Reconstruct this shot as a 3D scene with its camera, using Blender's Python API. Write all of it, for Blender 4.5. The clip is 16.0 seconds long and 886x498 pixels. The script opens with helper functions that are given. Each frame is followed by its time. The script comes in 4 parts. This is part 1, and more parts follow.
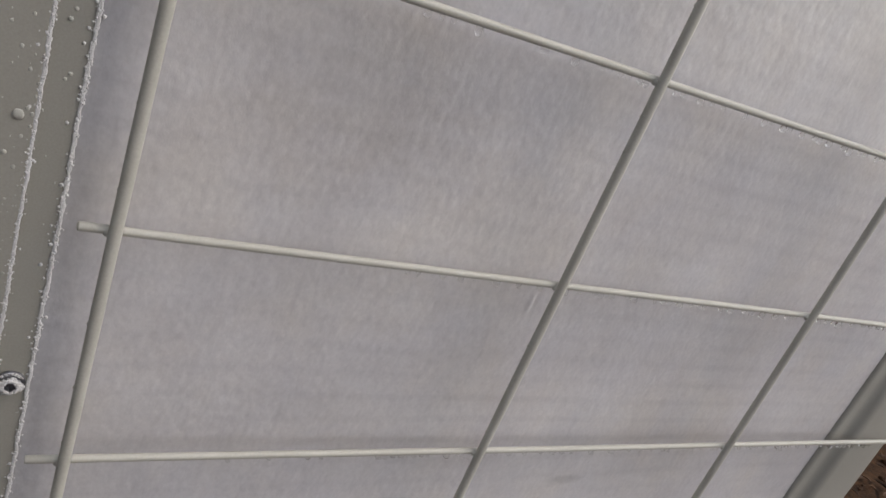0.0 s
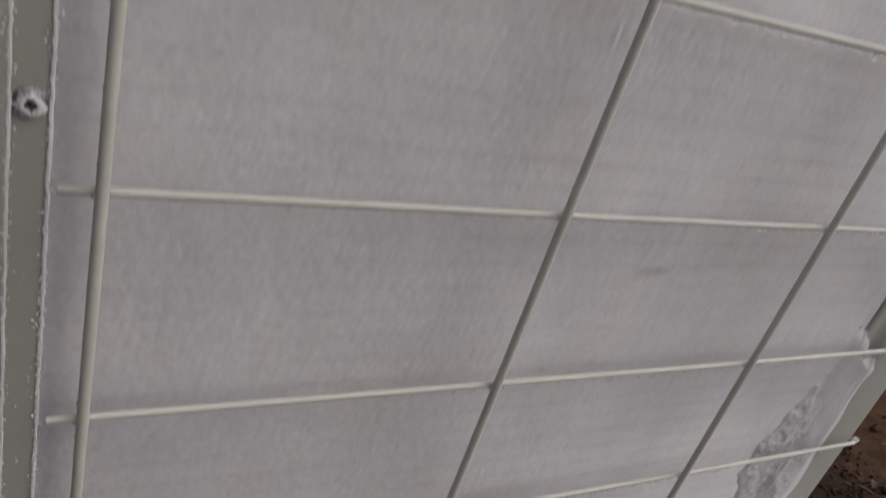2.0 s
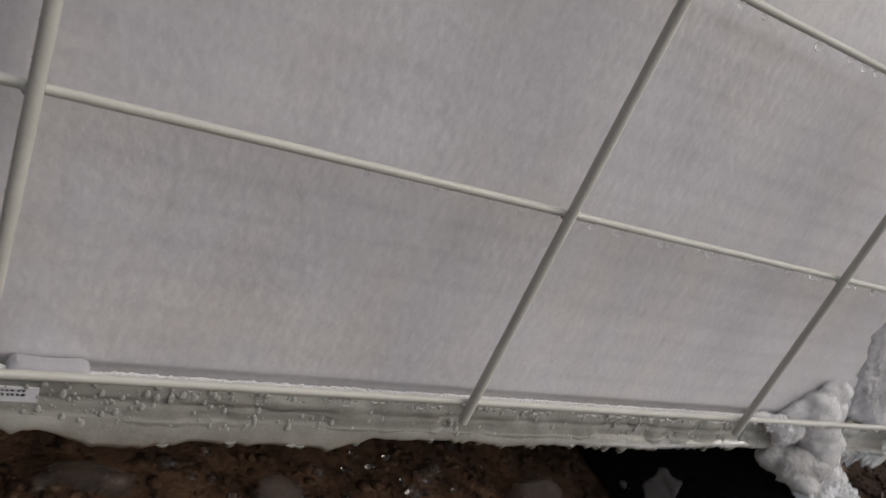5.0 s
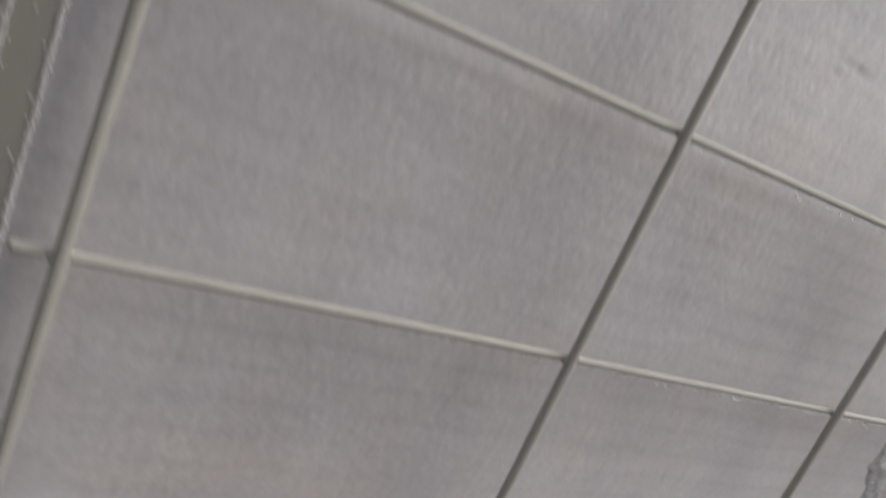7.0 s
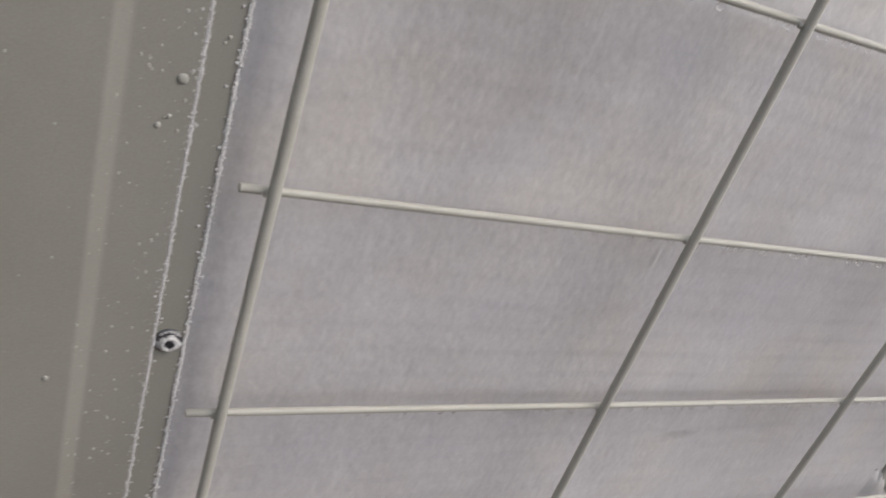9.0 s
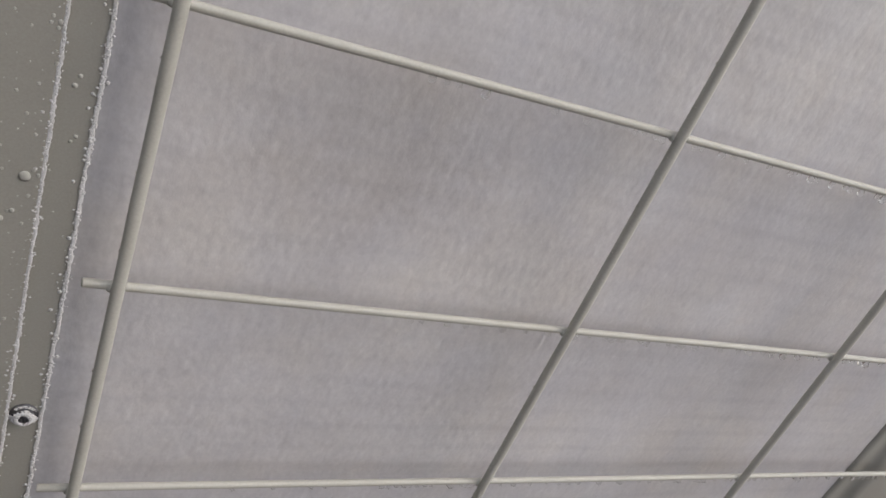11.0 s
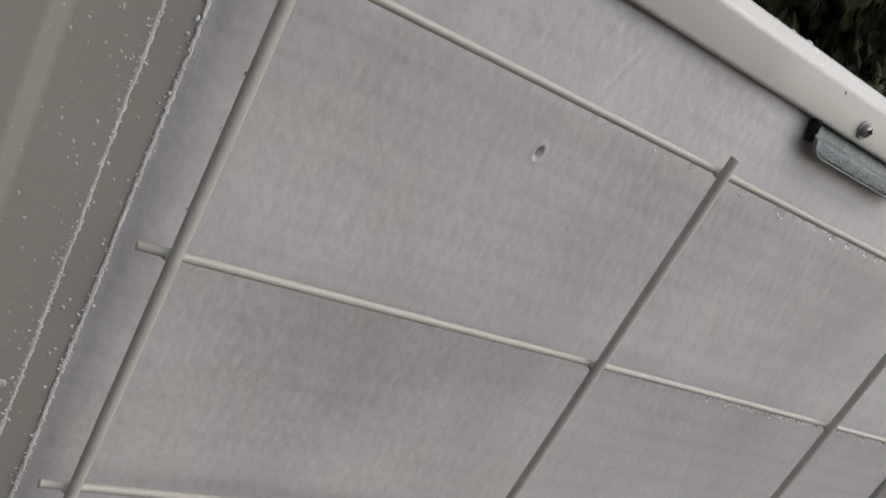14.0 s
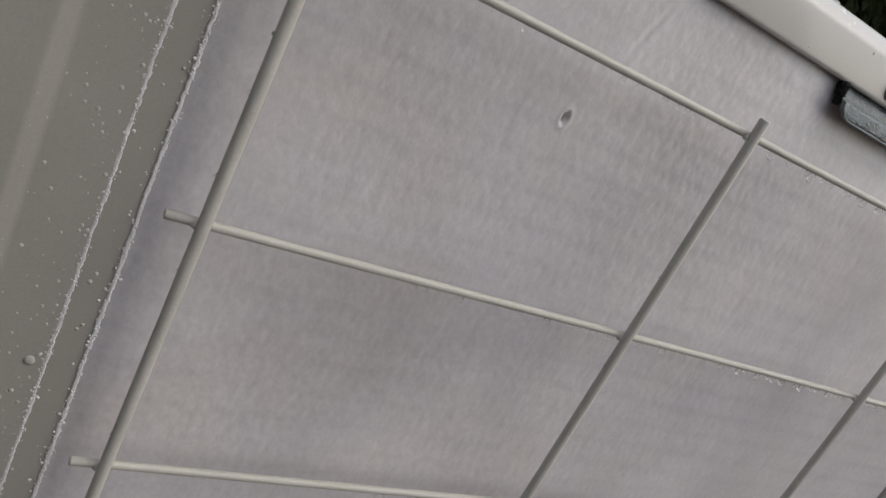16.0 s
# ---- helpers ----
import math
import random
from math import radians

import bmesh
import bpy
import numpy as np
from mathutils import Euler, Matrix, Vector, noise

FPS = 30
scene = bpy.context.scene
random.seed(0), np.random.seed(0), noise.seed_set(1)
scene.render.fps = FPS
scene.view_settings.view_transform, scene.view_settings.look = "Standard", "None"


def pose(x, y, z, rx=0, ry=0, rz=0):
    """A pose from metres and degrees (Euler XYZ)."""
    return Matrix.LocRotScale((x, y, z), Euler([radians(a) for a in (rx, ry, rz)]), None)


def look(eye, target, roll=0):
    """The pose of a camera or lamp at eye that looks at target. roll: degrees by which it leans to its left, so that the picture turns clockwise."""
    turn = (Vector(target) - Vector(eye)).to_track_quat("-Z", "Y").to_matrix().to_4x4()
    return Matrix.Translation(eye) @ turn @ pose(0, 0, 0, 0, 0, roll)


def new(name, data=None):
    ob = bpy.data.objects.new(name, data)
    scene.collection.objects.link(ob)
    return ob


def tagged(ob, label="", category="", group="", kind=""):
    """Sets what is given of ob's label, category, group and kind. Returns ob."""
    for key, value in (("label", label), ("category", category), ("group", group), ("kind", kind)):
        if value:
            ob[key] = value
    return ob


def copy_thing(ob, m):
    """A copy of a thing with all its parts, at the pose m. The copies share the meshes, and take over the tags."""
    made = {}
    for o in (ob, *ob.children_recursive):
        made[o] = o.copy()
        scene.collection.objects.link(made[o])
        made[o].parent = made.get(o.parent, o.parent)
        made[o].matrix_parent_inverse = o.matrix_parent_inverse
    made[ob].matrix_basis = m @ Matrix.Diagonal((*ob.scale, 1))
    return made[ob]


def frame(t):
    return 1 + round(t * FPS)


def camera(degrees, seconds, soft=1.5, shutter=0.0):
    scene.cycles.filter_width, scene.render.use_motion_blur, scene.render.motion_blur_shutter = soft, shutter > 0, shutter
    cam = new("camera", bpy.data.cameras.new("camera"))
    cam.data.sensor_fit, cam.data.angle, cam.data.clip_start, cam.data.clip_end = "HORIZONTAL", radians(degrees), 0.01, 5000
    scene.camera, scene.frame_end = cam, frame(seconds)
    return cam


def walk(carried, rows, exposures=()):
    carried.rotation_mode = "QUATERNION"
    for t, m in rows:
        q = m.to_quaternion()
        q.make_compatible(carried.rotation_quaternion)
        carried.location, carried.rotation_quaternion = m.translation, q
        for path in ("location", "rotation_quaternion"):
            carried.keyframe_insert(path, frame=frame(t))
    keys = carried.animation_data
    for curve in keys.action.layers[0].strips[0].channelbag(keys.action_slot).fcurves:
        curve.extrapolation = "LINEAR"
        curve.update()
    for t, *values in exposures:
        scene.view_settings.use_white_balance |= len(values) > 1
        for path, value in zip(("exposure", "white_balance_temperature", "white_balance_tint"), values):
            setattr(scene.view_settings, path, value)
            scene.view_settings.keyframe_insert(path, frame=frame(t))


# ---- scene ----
cam = camera(59.91, 16.0, soft=1.5, shutter=0.5)
PATH = [
    (0, (-0.3543, -2.1606, 6.1076), (0.6884, -0.6294, 5.3537), 22.44),
    (0.5, (-0.3282, -2.1541, 5.9941), (0.6995, -0.6267, 5.2125), 21.41),
    (1, (-0.2645, -2.1966, 5.7273), (0.7381, -0.6950, 4.8671), 19.31),
    (1.5, (-0.2127, -2.1845, 5.5372), (0.7740, -0.7161, 4.6043), 19.09),
    (2, (-0.2463, -2.1615, 5.2234), (0.7487, -0.6892, 4.3056), 18.39),
    (2.3, (-0.2500, -2.0500, 4.7000), (0.7581, -0.5608, 3.8249), 16.50),
    (2.5, (-0.2312, -2.0525, 4.4011), (0.7890, -0.5581, 3.5490), 15.97),
    (2.7, (-0.1600, -2.0900, 4.2500), (0.8428, -0.6143, 3.3462), 16.50),
    (3, (-0.1480, -2.0672, 4.0738), (0.8728, -0.6447, 3.1072), 18.25),
    (3.5, (-0.0848, -2.1560, 3.7202), (0.9340, -0.7736, 2.6950), 17.79),
    (3.8, (-0.0500, -2.1400, 3.5200), (0.9751, -0.7489, 2.5129), 17.30),
    (4, (-0.0837, -2.0324, 3.4624), (0.9545, -0.6280, 2.4876), 18.25),
    (4.2, (-0.1889, -2.0084, 3.3913), (0.8510, -0.5841, 2.4479), 19.81),
    (6.3, (0.1400, -1.9900, 2.5500), (1.2290, -0.3420, 2.2370), 28.50),
    (6.5, (0.0687, -1.9898, 2.5448), (1.1960, -0.3605, 2.2718), 27.38),
    (7, (-0.2005, -1.9608, 3.1137), (0.8323, -0.3199, 2.6229), 23.89),
    (7.3, (-0.3000, -2.0500, 3.9000), (0.6160, -0.4090, 3.2160), 21.80),
    (7.5, (-0.3277, -2.0535, 4.3838), (0.5872, -0.4203, 3.6796), 20.53),
    (7.7, (-0.3400, -2.0200, 4.7600), (0.5662, -0.3957, 4.0249), 18.40),
    (8, (-0.5416, -1.9462, 5.3451), (0.3550, -0.3464, 4.5471), 16.78),
    (8.5, (-0.8556, -2.0273, 5.8658), (0.0612, -0.4735, 5.0025), 17.52),
    (9, (-0.6021, -2.0590, 6.0017), (0.3211, -0.5255, 5.1094), 20.10),
    (9.2, (-0.5471, -2.0620, 6.0561), (0.3802, -0.5240, 5.1758), 21.09),
    (11.3, (-0.2464, -2.0176, 6.4551), (0.7177, -0.5038, 5.5726), 24.74),
    (11.5, (-0.2928, -1.9743, 6.4493), (0.6856, -0.4464, 5.6076), 25.16),
    (12, (-0.3520, -1.9855, 6.5737), (0.6242, -0.4425, 5.7574), 26.30),
    (12.5, (-0.4388, -2.0364, 6.6906), (0.5796, -0.4934, 5.9277), 27.75),
    (13, (-0.4885, -2.0360, 6.8541), (0.5684, -0.4681, 6.2026), 28.50),
    (13.5, (-0.5049, -1.9911, 6.9259), (0.5457, -0.3997, 6.3229), 29.42),
    (14, (-0.5340, -2.0366, 6.8810), (0.5162, -0.4403, 6.2903), 29.04),
    (14.5, (-0.5457, -2.0446, 6.8147), (0.5036, -0.4485, 6.2219), 28.49),
    (15, (-0.5490, -2.0493, 6.7752), (0.5004, -0.4545, 6.1793), 27.96),
    (15.5, (-0.5530, -2.0333, 6.7636), (0.4939, -0.4371, 6.1669), 27.85),
    (16, (-0.5502, -2.0276, 6.7498), (0.4888, -0.4277, 6.1492), 27.64),
]
walk(cam, [(t, look(Vector(eye) / 10, Vector(target) / 10, roll)) for t, eye, target, roll in PATH],
     [(0, 0.52, 6800, 10), (1, 0.33, 6800, 10), (2, 0.30, 6800, 10), (3, 0.20, 6800, 10), (3.5, 0.29, 6800, 10), (4.2, 0.44, 6800, 10), (6.5, 0.35, 6800, 10), (7, 0.36, 6800, 10), (7.5, 0.71, 6800, 10), (8, 0.86, 6800, 10), (9.2, 0.66, 6800, 10), (11.5, 0.60, 6800, 10), (13.5, 0.45, 6800, 10), (14.5, 0.37, 6800, 10), (16, 0.36, 6800, 10)])


# ---- world, sun, exposure ----
def make_world():
    w = bpy.data.worlds.new("sky")
    scene.world = w
    w.use_nodes = True
    nt = w.node_tree
    sky = nt.nodes.new("ShaderNodeTexSky")
    sky.sky_type, sky.sun_disc = "NISHITA", False
    sky.sun_elevation, sky.sun_rotation = radians(48), radians(132)
    sky.air_density, sky.dust_density, sky.ozone_density = 1.0, 3.0, 1.5
    bg = nt.nodes["Background"]
    bg.inputs["Strength"].default_value = 0.1
    nt.links.new(sky.outputs["Color"], bg.inputs["Color"])


make_world()
sun_data = bpy.data.lights.new("sun", "SUN")
sun_data.energy, sun_data.angle, sun_data.color = 1.5, radians(165), (1.0, 1.0, 1.0)
sun = new("sun", sun_data)
sun.matrix_world = look((1.2, -1.1, 1.8), (0, 0, 0))


# ---- materials ----
def ramp(nt, source, stops):
    r = nt.nodes.new("ShaderNodeValToRGB")
    while len(r.color_ramp.elements) < len(stops):
        r.color_ramp.elements.new(0.5)
    for e, (p, c) in zip(r.color_ramp.elements, stops):
        e.position, e.color = p, (*c, 1)
    nt.links.new(source, r.inputs["Fac"])
    return r.outputs["Color"]


def noise_node(nt, coord, scale, detail=4.0, rough=0.55, stretch=(1, 1, 1)):
    m = nt.nodes.new("ShaderNodeMapping")
    m.inputs["Scale"].default_value = stretch
    n = nt.nodes.new("ShaderNodeTexNoise")
    n.inputs["Scale"].default_value, n.inputs["Detail"].default_value, n.inputs["Roughness"].default_value = scale, detail, rough
    nt.links.new(coord, m.inputs["Vector"])
    nt.links.new(m.outputs["Vector"], n.inputs["Vector"])
    return n.outputs["Fac"]


def mixed(nt, a, b, fac, mode="MIX", amount=1.0):
    mx = nt.nodes.new("ShaderNodeMix")
    mx.data_type, mx.blend_type = "RGBA", mode
    if fac is None:
        mx.inputs["Factor"].default_value = amount
    else:
        nt.links.new(fac, mx.inputs["Factor"])
    nt.links.new(a, mx.inputs["A"])
    nt.links.new(b, mx.inputs["B"])
    return mx.outputs["Result"]


def material(name, dark, light, rough=0.5, metal=0.0, coarse=30.0, fine=400.0, bump=0.1, depth=0.0005, stretch=(1, 1, 1),
             transmission=0.0, ior=1.45, coat=0.0, spec=0.5, rough_var=0.1, per_island=0.0, subsurface=0.0):
    """Two scales of noise in colour and roughness, and a fine bump."""
    m = bpy.data.materials.new(name)
    m.use_nodes = True
    nt = m.node_tree
    b = nt.nodes["Principled BSDF"]
    tc = nt.nodes.new("ShaderNodeTexCoord").outputs["Object"]
    big = noise_node(nt, tc, coarse, 5.0, 0.6, stretch)
    small = noise_node(nt, tc, fine, 3.0, 0.6, stretch)
    c1 = ramp(nt, big, [(0.3, dark), (0.7, light)])
    c2 = ramp(nt, small, [(0.3, tuple(0.86 for _ in range(3))), (0.7, (1, 1, 1))])
    col = mixed(nt, c1, c2, None, "MULTIPLY", 0.7)
    if per_island:
        geo = nt.nodes.new("ShaderNodeNewGeometry")
        isl = ramp(nt, geo.outputs["Random Per Island"], [(0.0, tuple(1 - per_island for _ in range(3))), (1.0, (1, 1, 1))])
        col = mixed(nt, col, isl, None, "MULTIPLY", 1.0)
    nt.links.new(col, b.inputs["Base Color"])
    rr = nt.nodes.new("ShaderNodeMapRange")
    rr.inputs["To Min"].default_value, rr.inputs["To Max"].default_value = max(0.02, rough - rough_var), min(1.0, rough + rough_var)
    nt.links.new(big, rr.inputs["Value"])
    nt.links.new(rr.outputs["Result"], b.inputs["Roughness"])
    b.inputs["Metallic"].default_value = metal
    b.inputs["Transmission Weight"].default_value = transmission
    b.inputs["IOR"].default_value = ior
    b.inputs["Coat Weight"].default_value = coat
    b.inputs["Specular IOR Level"].default_value = spec
    if subsurface:
        b.inputs["Subsurface Weight"].default_value = subsurface
        b.inputs["Subsurface Radius"].default_value = (0.004, 0.004, 0.004)
    if bump:
        bn = nt.nodes.new("ShaderNodeBump")
        bn.inputs["Strength"].default_value, bn.inputs["Distance"].default_value = bump, depth
        nt.links.new(small, bn.inputs["Height"])
        nt.links.new(bn.outputs["Normal"], b.inputs["Normal"])
    return m


def coil_material():
    """White rime over grey fins: vertical strokes, horizontal tube bands, and dirt stains."""
    m = material("rime_on_fins", (0.68, 0.67, 0.69), (0.80, 0.79, 0.80), 0.36, coarse=22, fine=700, bump=0.22, depth=0.0003,
                 stretch=(1, 1, 0.8), spec=1.0, coat=0.45)
    nt = m.node_tree
    b = nt.nodes["Principled BSDF"]
    b.inputs["Coat Roughness"].default_value, b.inputs["Coat IOR"].default_value = 0.36, 1.6
    old = b.inputs["Base Color"].links[0].from_socket
    tc = nt.nodes.new("ShaderNodeTexCoord").outputs["Object"]
    stain = noise_node(nt, tc, 9, 6, 0.65, (1, 1, 1.5))
    tint = ramp(nt, stain, [(0.42, (1, 1, 1)), (0.62, (0.955, 0.95, 0.935)), (0.78, (0.90, 0.89, 0.87))])
    strokes = noise_node(nt, tc, 330, 4, 0.65, (1, 1, 0.25))
    lines = ramp(nt, strokes, [(0.30, (0.88, 0.88, 0.89)), (0.55, (1, 1, 1))])
    dashes = ramp(nt, noise_node(nt, tc, 170, 3, 0.6, (1, 1, 0.22)), [(0.57, (1, 1, 1)), (0.66, (0.90, 0.90, 0.905)), (0.74, (0.80, 0.80, 0.81))])
    # a brownish dirt patch with a ragged edge
    mp = nt.nodes.new("ShaderNodeMapping")
    mp.inputs["Location"].default_value, mp.inputs["Scale"].default_value = (-0.075 * 12, 0, -0.548 * 18), (12, 0, 18)
    nt.links.new(tc, mp.inputs["Vector"])
    gr = nt.nodes.new("ShaderNodeTexGradient")
    gr.gradient_type = "SPHERICAL"
    nt.links.new(mp.outputs["Vector"], gr.inputs["Vector"])
    blot = noise_node(nt, tc, 55, 5, 0.65, (0.5, 1, 1.3))
    both = nt.nodes.new("ShaderNodeMath")
    both.operation = "MULTIPLY"
    nt.links.new(gr.outputs["Fac"], both.inputs[0])
    nt.links.new(blot, both.inputs[1])
    dirt = ramp(nt, both.outputs[0], [(0.10, (1, 1, 1)), (0.28, (0.935, 0.92, 0.895)), (0.42, (0.86, 0.84, 0.80))])
    clouds = ramp(nt, noise_node(nt, tc, 17, 4, 0.6), [(0.34, (0.965, 0.975, 0.995)), (0.50, (0.985, 0.985, 0.985)), (0.66, (1.0, 0.985, 0.955))])
    grain = ramp(nt, noise_node(nt, tc, 430, 4, 0.7, (1, 1, 0.75)), [(0.34, (0.88, 0.88, 0.88)), (0.64, (1, 1, 1))])
    flecks = ramp(nt, noise_node(nt, tc, 260, 3, 0.6, (1, 1, 0.8)), [(0.36, (0.90, 0.90, 0.91)), (0.60, (1, 1, 1))])
    sp = nt.nodes.new("ShaderNodeMapping")
    sp.inputs["Location"].default_value, sp.inputs["Scale"].default_value = (-0.259 * 70, 0, -0.3645 * 240), (70, 0, 240)
    nt.links.new(tc, sp.inputs["Vector"])
    sg = nt.nodes.new("ShaderNodeTexGradient")
    sg.gradient_type = "SPHERICAL"
    nt.links.new(sp.outputs["Vector"], sg.inputs["Vector"])
    smear = ramp(nt, sg.outputs["Fac"], [(0.0, (1, 1, 1)), (0.6, (0.78, 0.78, 0.78))])
    # level lines where the tubes lie behind the fins, clearer in some places
    wave = nt.nodes.new("ShaderNodeTexWave")
    wave.wave_type, wave.bands_direction, wave.wave_profile = "BANDS", "Z", "SIN"
    wave.inputs["Scale"].default_value, wave.inputs["Distortion"].default_value = 24.7, 1.2
    wave.inputs["Detail"].default_value, wave.inputs["Detail Scale"].default_value = 2.0, 0.8
    nt.links.new(tc, wave.inputs["Vector"])
    tubes = ramp(nt, wave.outputs["Fac"], [(0.0, (0.93, 0.93, 0.935)), (0.35, (1, 1, 1))])
    where = ramp(nt, noise_node(nt, tc, 13, 3, 0.6), [(0.38, (0.1, 0.1, 0.1)), (0.62, (0.9, 0.9, 0.9))])
    # darker bluish tint on the fin ends beside the flange, with a ragged edge
    ends = nt.nodes.new("ShaderNodeMath")
    ends.operation = "MULTIPLY_ADD"
    ends.inputs[1].default_value = 0.010
    nt.links.new(noise_node(nt, tc, 160, 4, 0.65, (1, 1, 0.35)), ends.inputs[0])
    xyz = nt.nodes.new("ShaderNodeSeparateXYZ")
    nt.links.new(tc, xyz.inputs["Vector"])
    nt.links.new(xyz.outputs["X"], ends.inputs[2])
    span = nt.nodes.new("ShaderNodeMapRange")
    span.inputs["From Min"].default_value, span.inputs["From Max"].default_value = -0.009, 0.009
    nt.links.new(ends.outputs[0], span.inputs["Value"])
    fins = ramp(nt, span.outputs["Result"], [(0.0, (0.72, 0.74, 0.775)), (1.0, (1, 1, 1))])
    rows = noise_node(nt, tc, 60, 2, 0.5, (0.05, 1, 1))
    bands = ramp(nt, rows, [(0.35, (0.94, 0.94, 0.945)), (0.62, (1, 1, 1))])
    col = mixed(nt, old, tint, None, "MULTIPLY", 1.0)
    col = mixed(nt, col, clouds, None, "MULTIPLY", 1.0)
    col = mixed(nt, col, grain, None, "MULTIPLY", 0.5)
    col = mixed(nt, col, lines, None, "MULTIPLY", 0.3)
    col = mixed(nt, col, dashes, None, "MULTIPLY", 0.4)
    col = mixed(nt, col, flecks, None, "MULTIPLY", 0.35)
    col = mixed(nt, col, tubes, where, "MULTIPLY")
    col = mixed(nt, col, fins, None, "MULTIPLY", 1.0)
    col = mixed(nt, col, smear, None, "MULTIPLY", 1.0)
    col = mixed(nt, col, dirt, None, "MULTIPLY", 0.7)
    col = mixed(nt, col, bands, None, "MULTIPLY", 0.6)
    nt.links.new(col, b.inputs["Base Color"])
    return m


M_COIL = coil_material()
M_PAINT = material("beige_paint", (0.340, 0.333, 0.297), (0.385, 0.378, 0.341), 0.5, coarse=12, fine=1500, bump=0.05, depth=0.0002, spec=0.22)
# casing paint again, wet; its lighter colour carries the stronger light on the lid
M_WET_LIT = material("wet_beige_paint_lit", (0.57, 0.568, 0.53), (0.61, 0.608, 0.57), 0.26, coarse=12, fine=1500, bump=0.05, depth=0.0002, spec=0.8, coat=0.5, rough_var=0.03)
M_WIRE = material("coated_wire", (0.50, 0.495, 0.44), (0.57, 0.565, 0.51), 0.36, coarse=60, fine=1200, bump=0.05, depth=0.0002, spec=0.6)
M_RIME = material("rime", (0.69, 0.69, 0.69), (0.80, 0.80, 0.80), 0.8, coarse=200, fine=2500, bump=0.5, depth=0.0004, spec=0.3)
M_ICE = material("clear_ice", (0.86, 0.87, 0.87), (0.95, 0.96, 0.96), 0.22, coarse=80, fine=500, bump=0.35, depth=0.001, transmission=0.6, ior=1.31, rough_var=0.12)
M_FROST_ICE = material("frosty_ice", (0.84, 0.85, 0.86), (0.95, 0.955, 0.96), 0.2, coarse=90, fine=700, bump=0.25, depth=0.0008, transmission=0.35, ior=1.31, rough_var=0.18)
M_GLAZE = material("cloudy_ice", (0.40, 0.395, 0.35), (0.52, 0.515, 0.465), 0.2, coarse=120, fine=700, bump=0.3, depth=0.0006, transmission=0.3, ior=1.31)
M_CORNER = material("wet_grey_ice", (0.66, 0.655, 0.66), (0.80, 0.795, 0.80), 0.24, coarse=160, fine=500, bump=0.3, depth=0.0010, transmission=0.35, ior=1.31, rough_var=0.08, subsurface=0.3)
M_FILM = material("rime_film", (0.60, 0.595, 0.60), (0.70, 0.695, 0.70), 0.42, coarse=60, fine=500, bump=0.2, depth=0.0004, spec=0.9)
M_SKIRT = material("clear_grey_ice", (0.62, 0.61, 0.59), (0.80, 0.79, 0.77), 0.22, coarse=120, fine=420, bump=0.4, depth=0.0012, transmission=0.5, ior=1.31, subsurface=0.3)
M_SLAB = material("milky_ice", (0.68, 0.68, 0.71), (0.76, 0.76, 0.79), 0.3, coarse=120, fine=600, bump=0.12, depth=0.0005, transmission=0.45, ior=1.31, subsurface=0.3)
M_CHUNK = material("wet_ice", (0.72, 0.64, 0.57), (0.86, 0.79, 0.73), 0.2, coarse=50, fine=300, bump=0.12, depth=0.001, transmission=0.93, ior=1.31, rough_var=0.12)
M_FLAKE = material("frosty_flake", (0.19, 0.178, 0.162), (0.33, 0.31, 0.287), 0.45, coarse=90, fine=500, bump=0.25, depth=0.0010, transmission=0.15, ior=1.31)
M_SLUSH_HEAP = material("crushed_wet_ice", (0.40, 0.38, 0.36), (0.72, 0.70, 0.68), 0.3, coarse=90, fine=500, bump=0.5, depth=0.0015, transmission=0.3, ior=1.31)
M_LUMP = material("translucent_ice", (0.86, 0.86, 0.86), (0.97, 0.97, 0.97), 0.26, coarse=70, fine=420, bump=0.3, depth=0.0012, transmission=0.5, subsurface=0.3, ior=1.31, rough_var=0.15)
M_DRIP = material("frozen_drip", (0.42, 0.415, 0.38), (0.54, 0.535, 0.50), 0.14, coarse=200, fine=2000, bump=0, spec=0.6, subsurface=0.4)
M_SNOW = material("snow", (0.93, 0.945, 0.965), (0.97, 0.98, 0.99), 0.85, coarse=120, fine=650, bump=0.9, depth=0.0014, subsurface=0.5, spec=0.2)
M_WATER = material("water", (0.97, 0.97, 0.97), (1, 1, 1), 0.03, coarse=50, fine=100, bump=0, transmission=1.0, ior=1.33, rough_var=0.01)
M_BEAD = material("frozen_bead", (0.47, 0.47, 0.43), (0.58, 0.58, 0.54), 0.28, coarse=200, fine=2000, bump=0.1, depth=0.0002, subsurface=0.4)
M_DARKSTEEL = material("dull_steel", (0.10, 0.10, 0.11), (0.26, 0.26, 0.28), 0.4, 0.8, coarse=400, fine=3000, bump=0.2, depth=0.0002)
M_SCREW = material("screw_steel", (0.30, 0.30, 0.31), (0.46, 0.46, 0.47), 0.45, 0.7, coarse=500, fine=3000, bump=0.2, depth=0.0002)
M_GALV = material("galvanised_steel", (0.15, 0.18, 0.19), (0.24, 0.28, 0.29), 0.5, 0.4, coarse=150, fine=2500, bump=0.2, depth=0.0002)
M_FOAM = material("black_foam", (0.010, 0.010, 0.010), (0.025, 0.025, 0.025), 0.95, coarse=300, fine=3000, bump=0.8, depth=0.001)
M_RUBBER = material("black_rubber", (0.003, 0.003, 0.0035), (0.011, 0.011, 0.012), 0.6, spec=0.18, coarse=160, fine=420, bump=0.9, depth=0.0016)
M_STICKER = material("white_sticker", (0.72, 0.73, 0.75), (0.80, 0.81, 0.83), 0.4, coarse=100, fine=2000, bump=0)
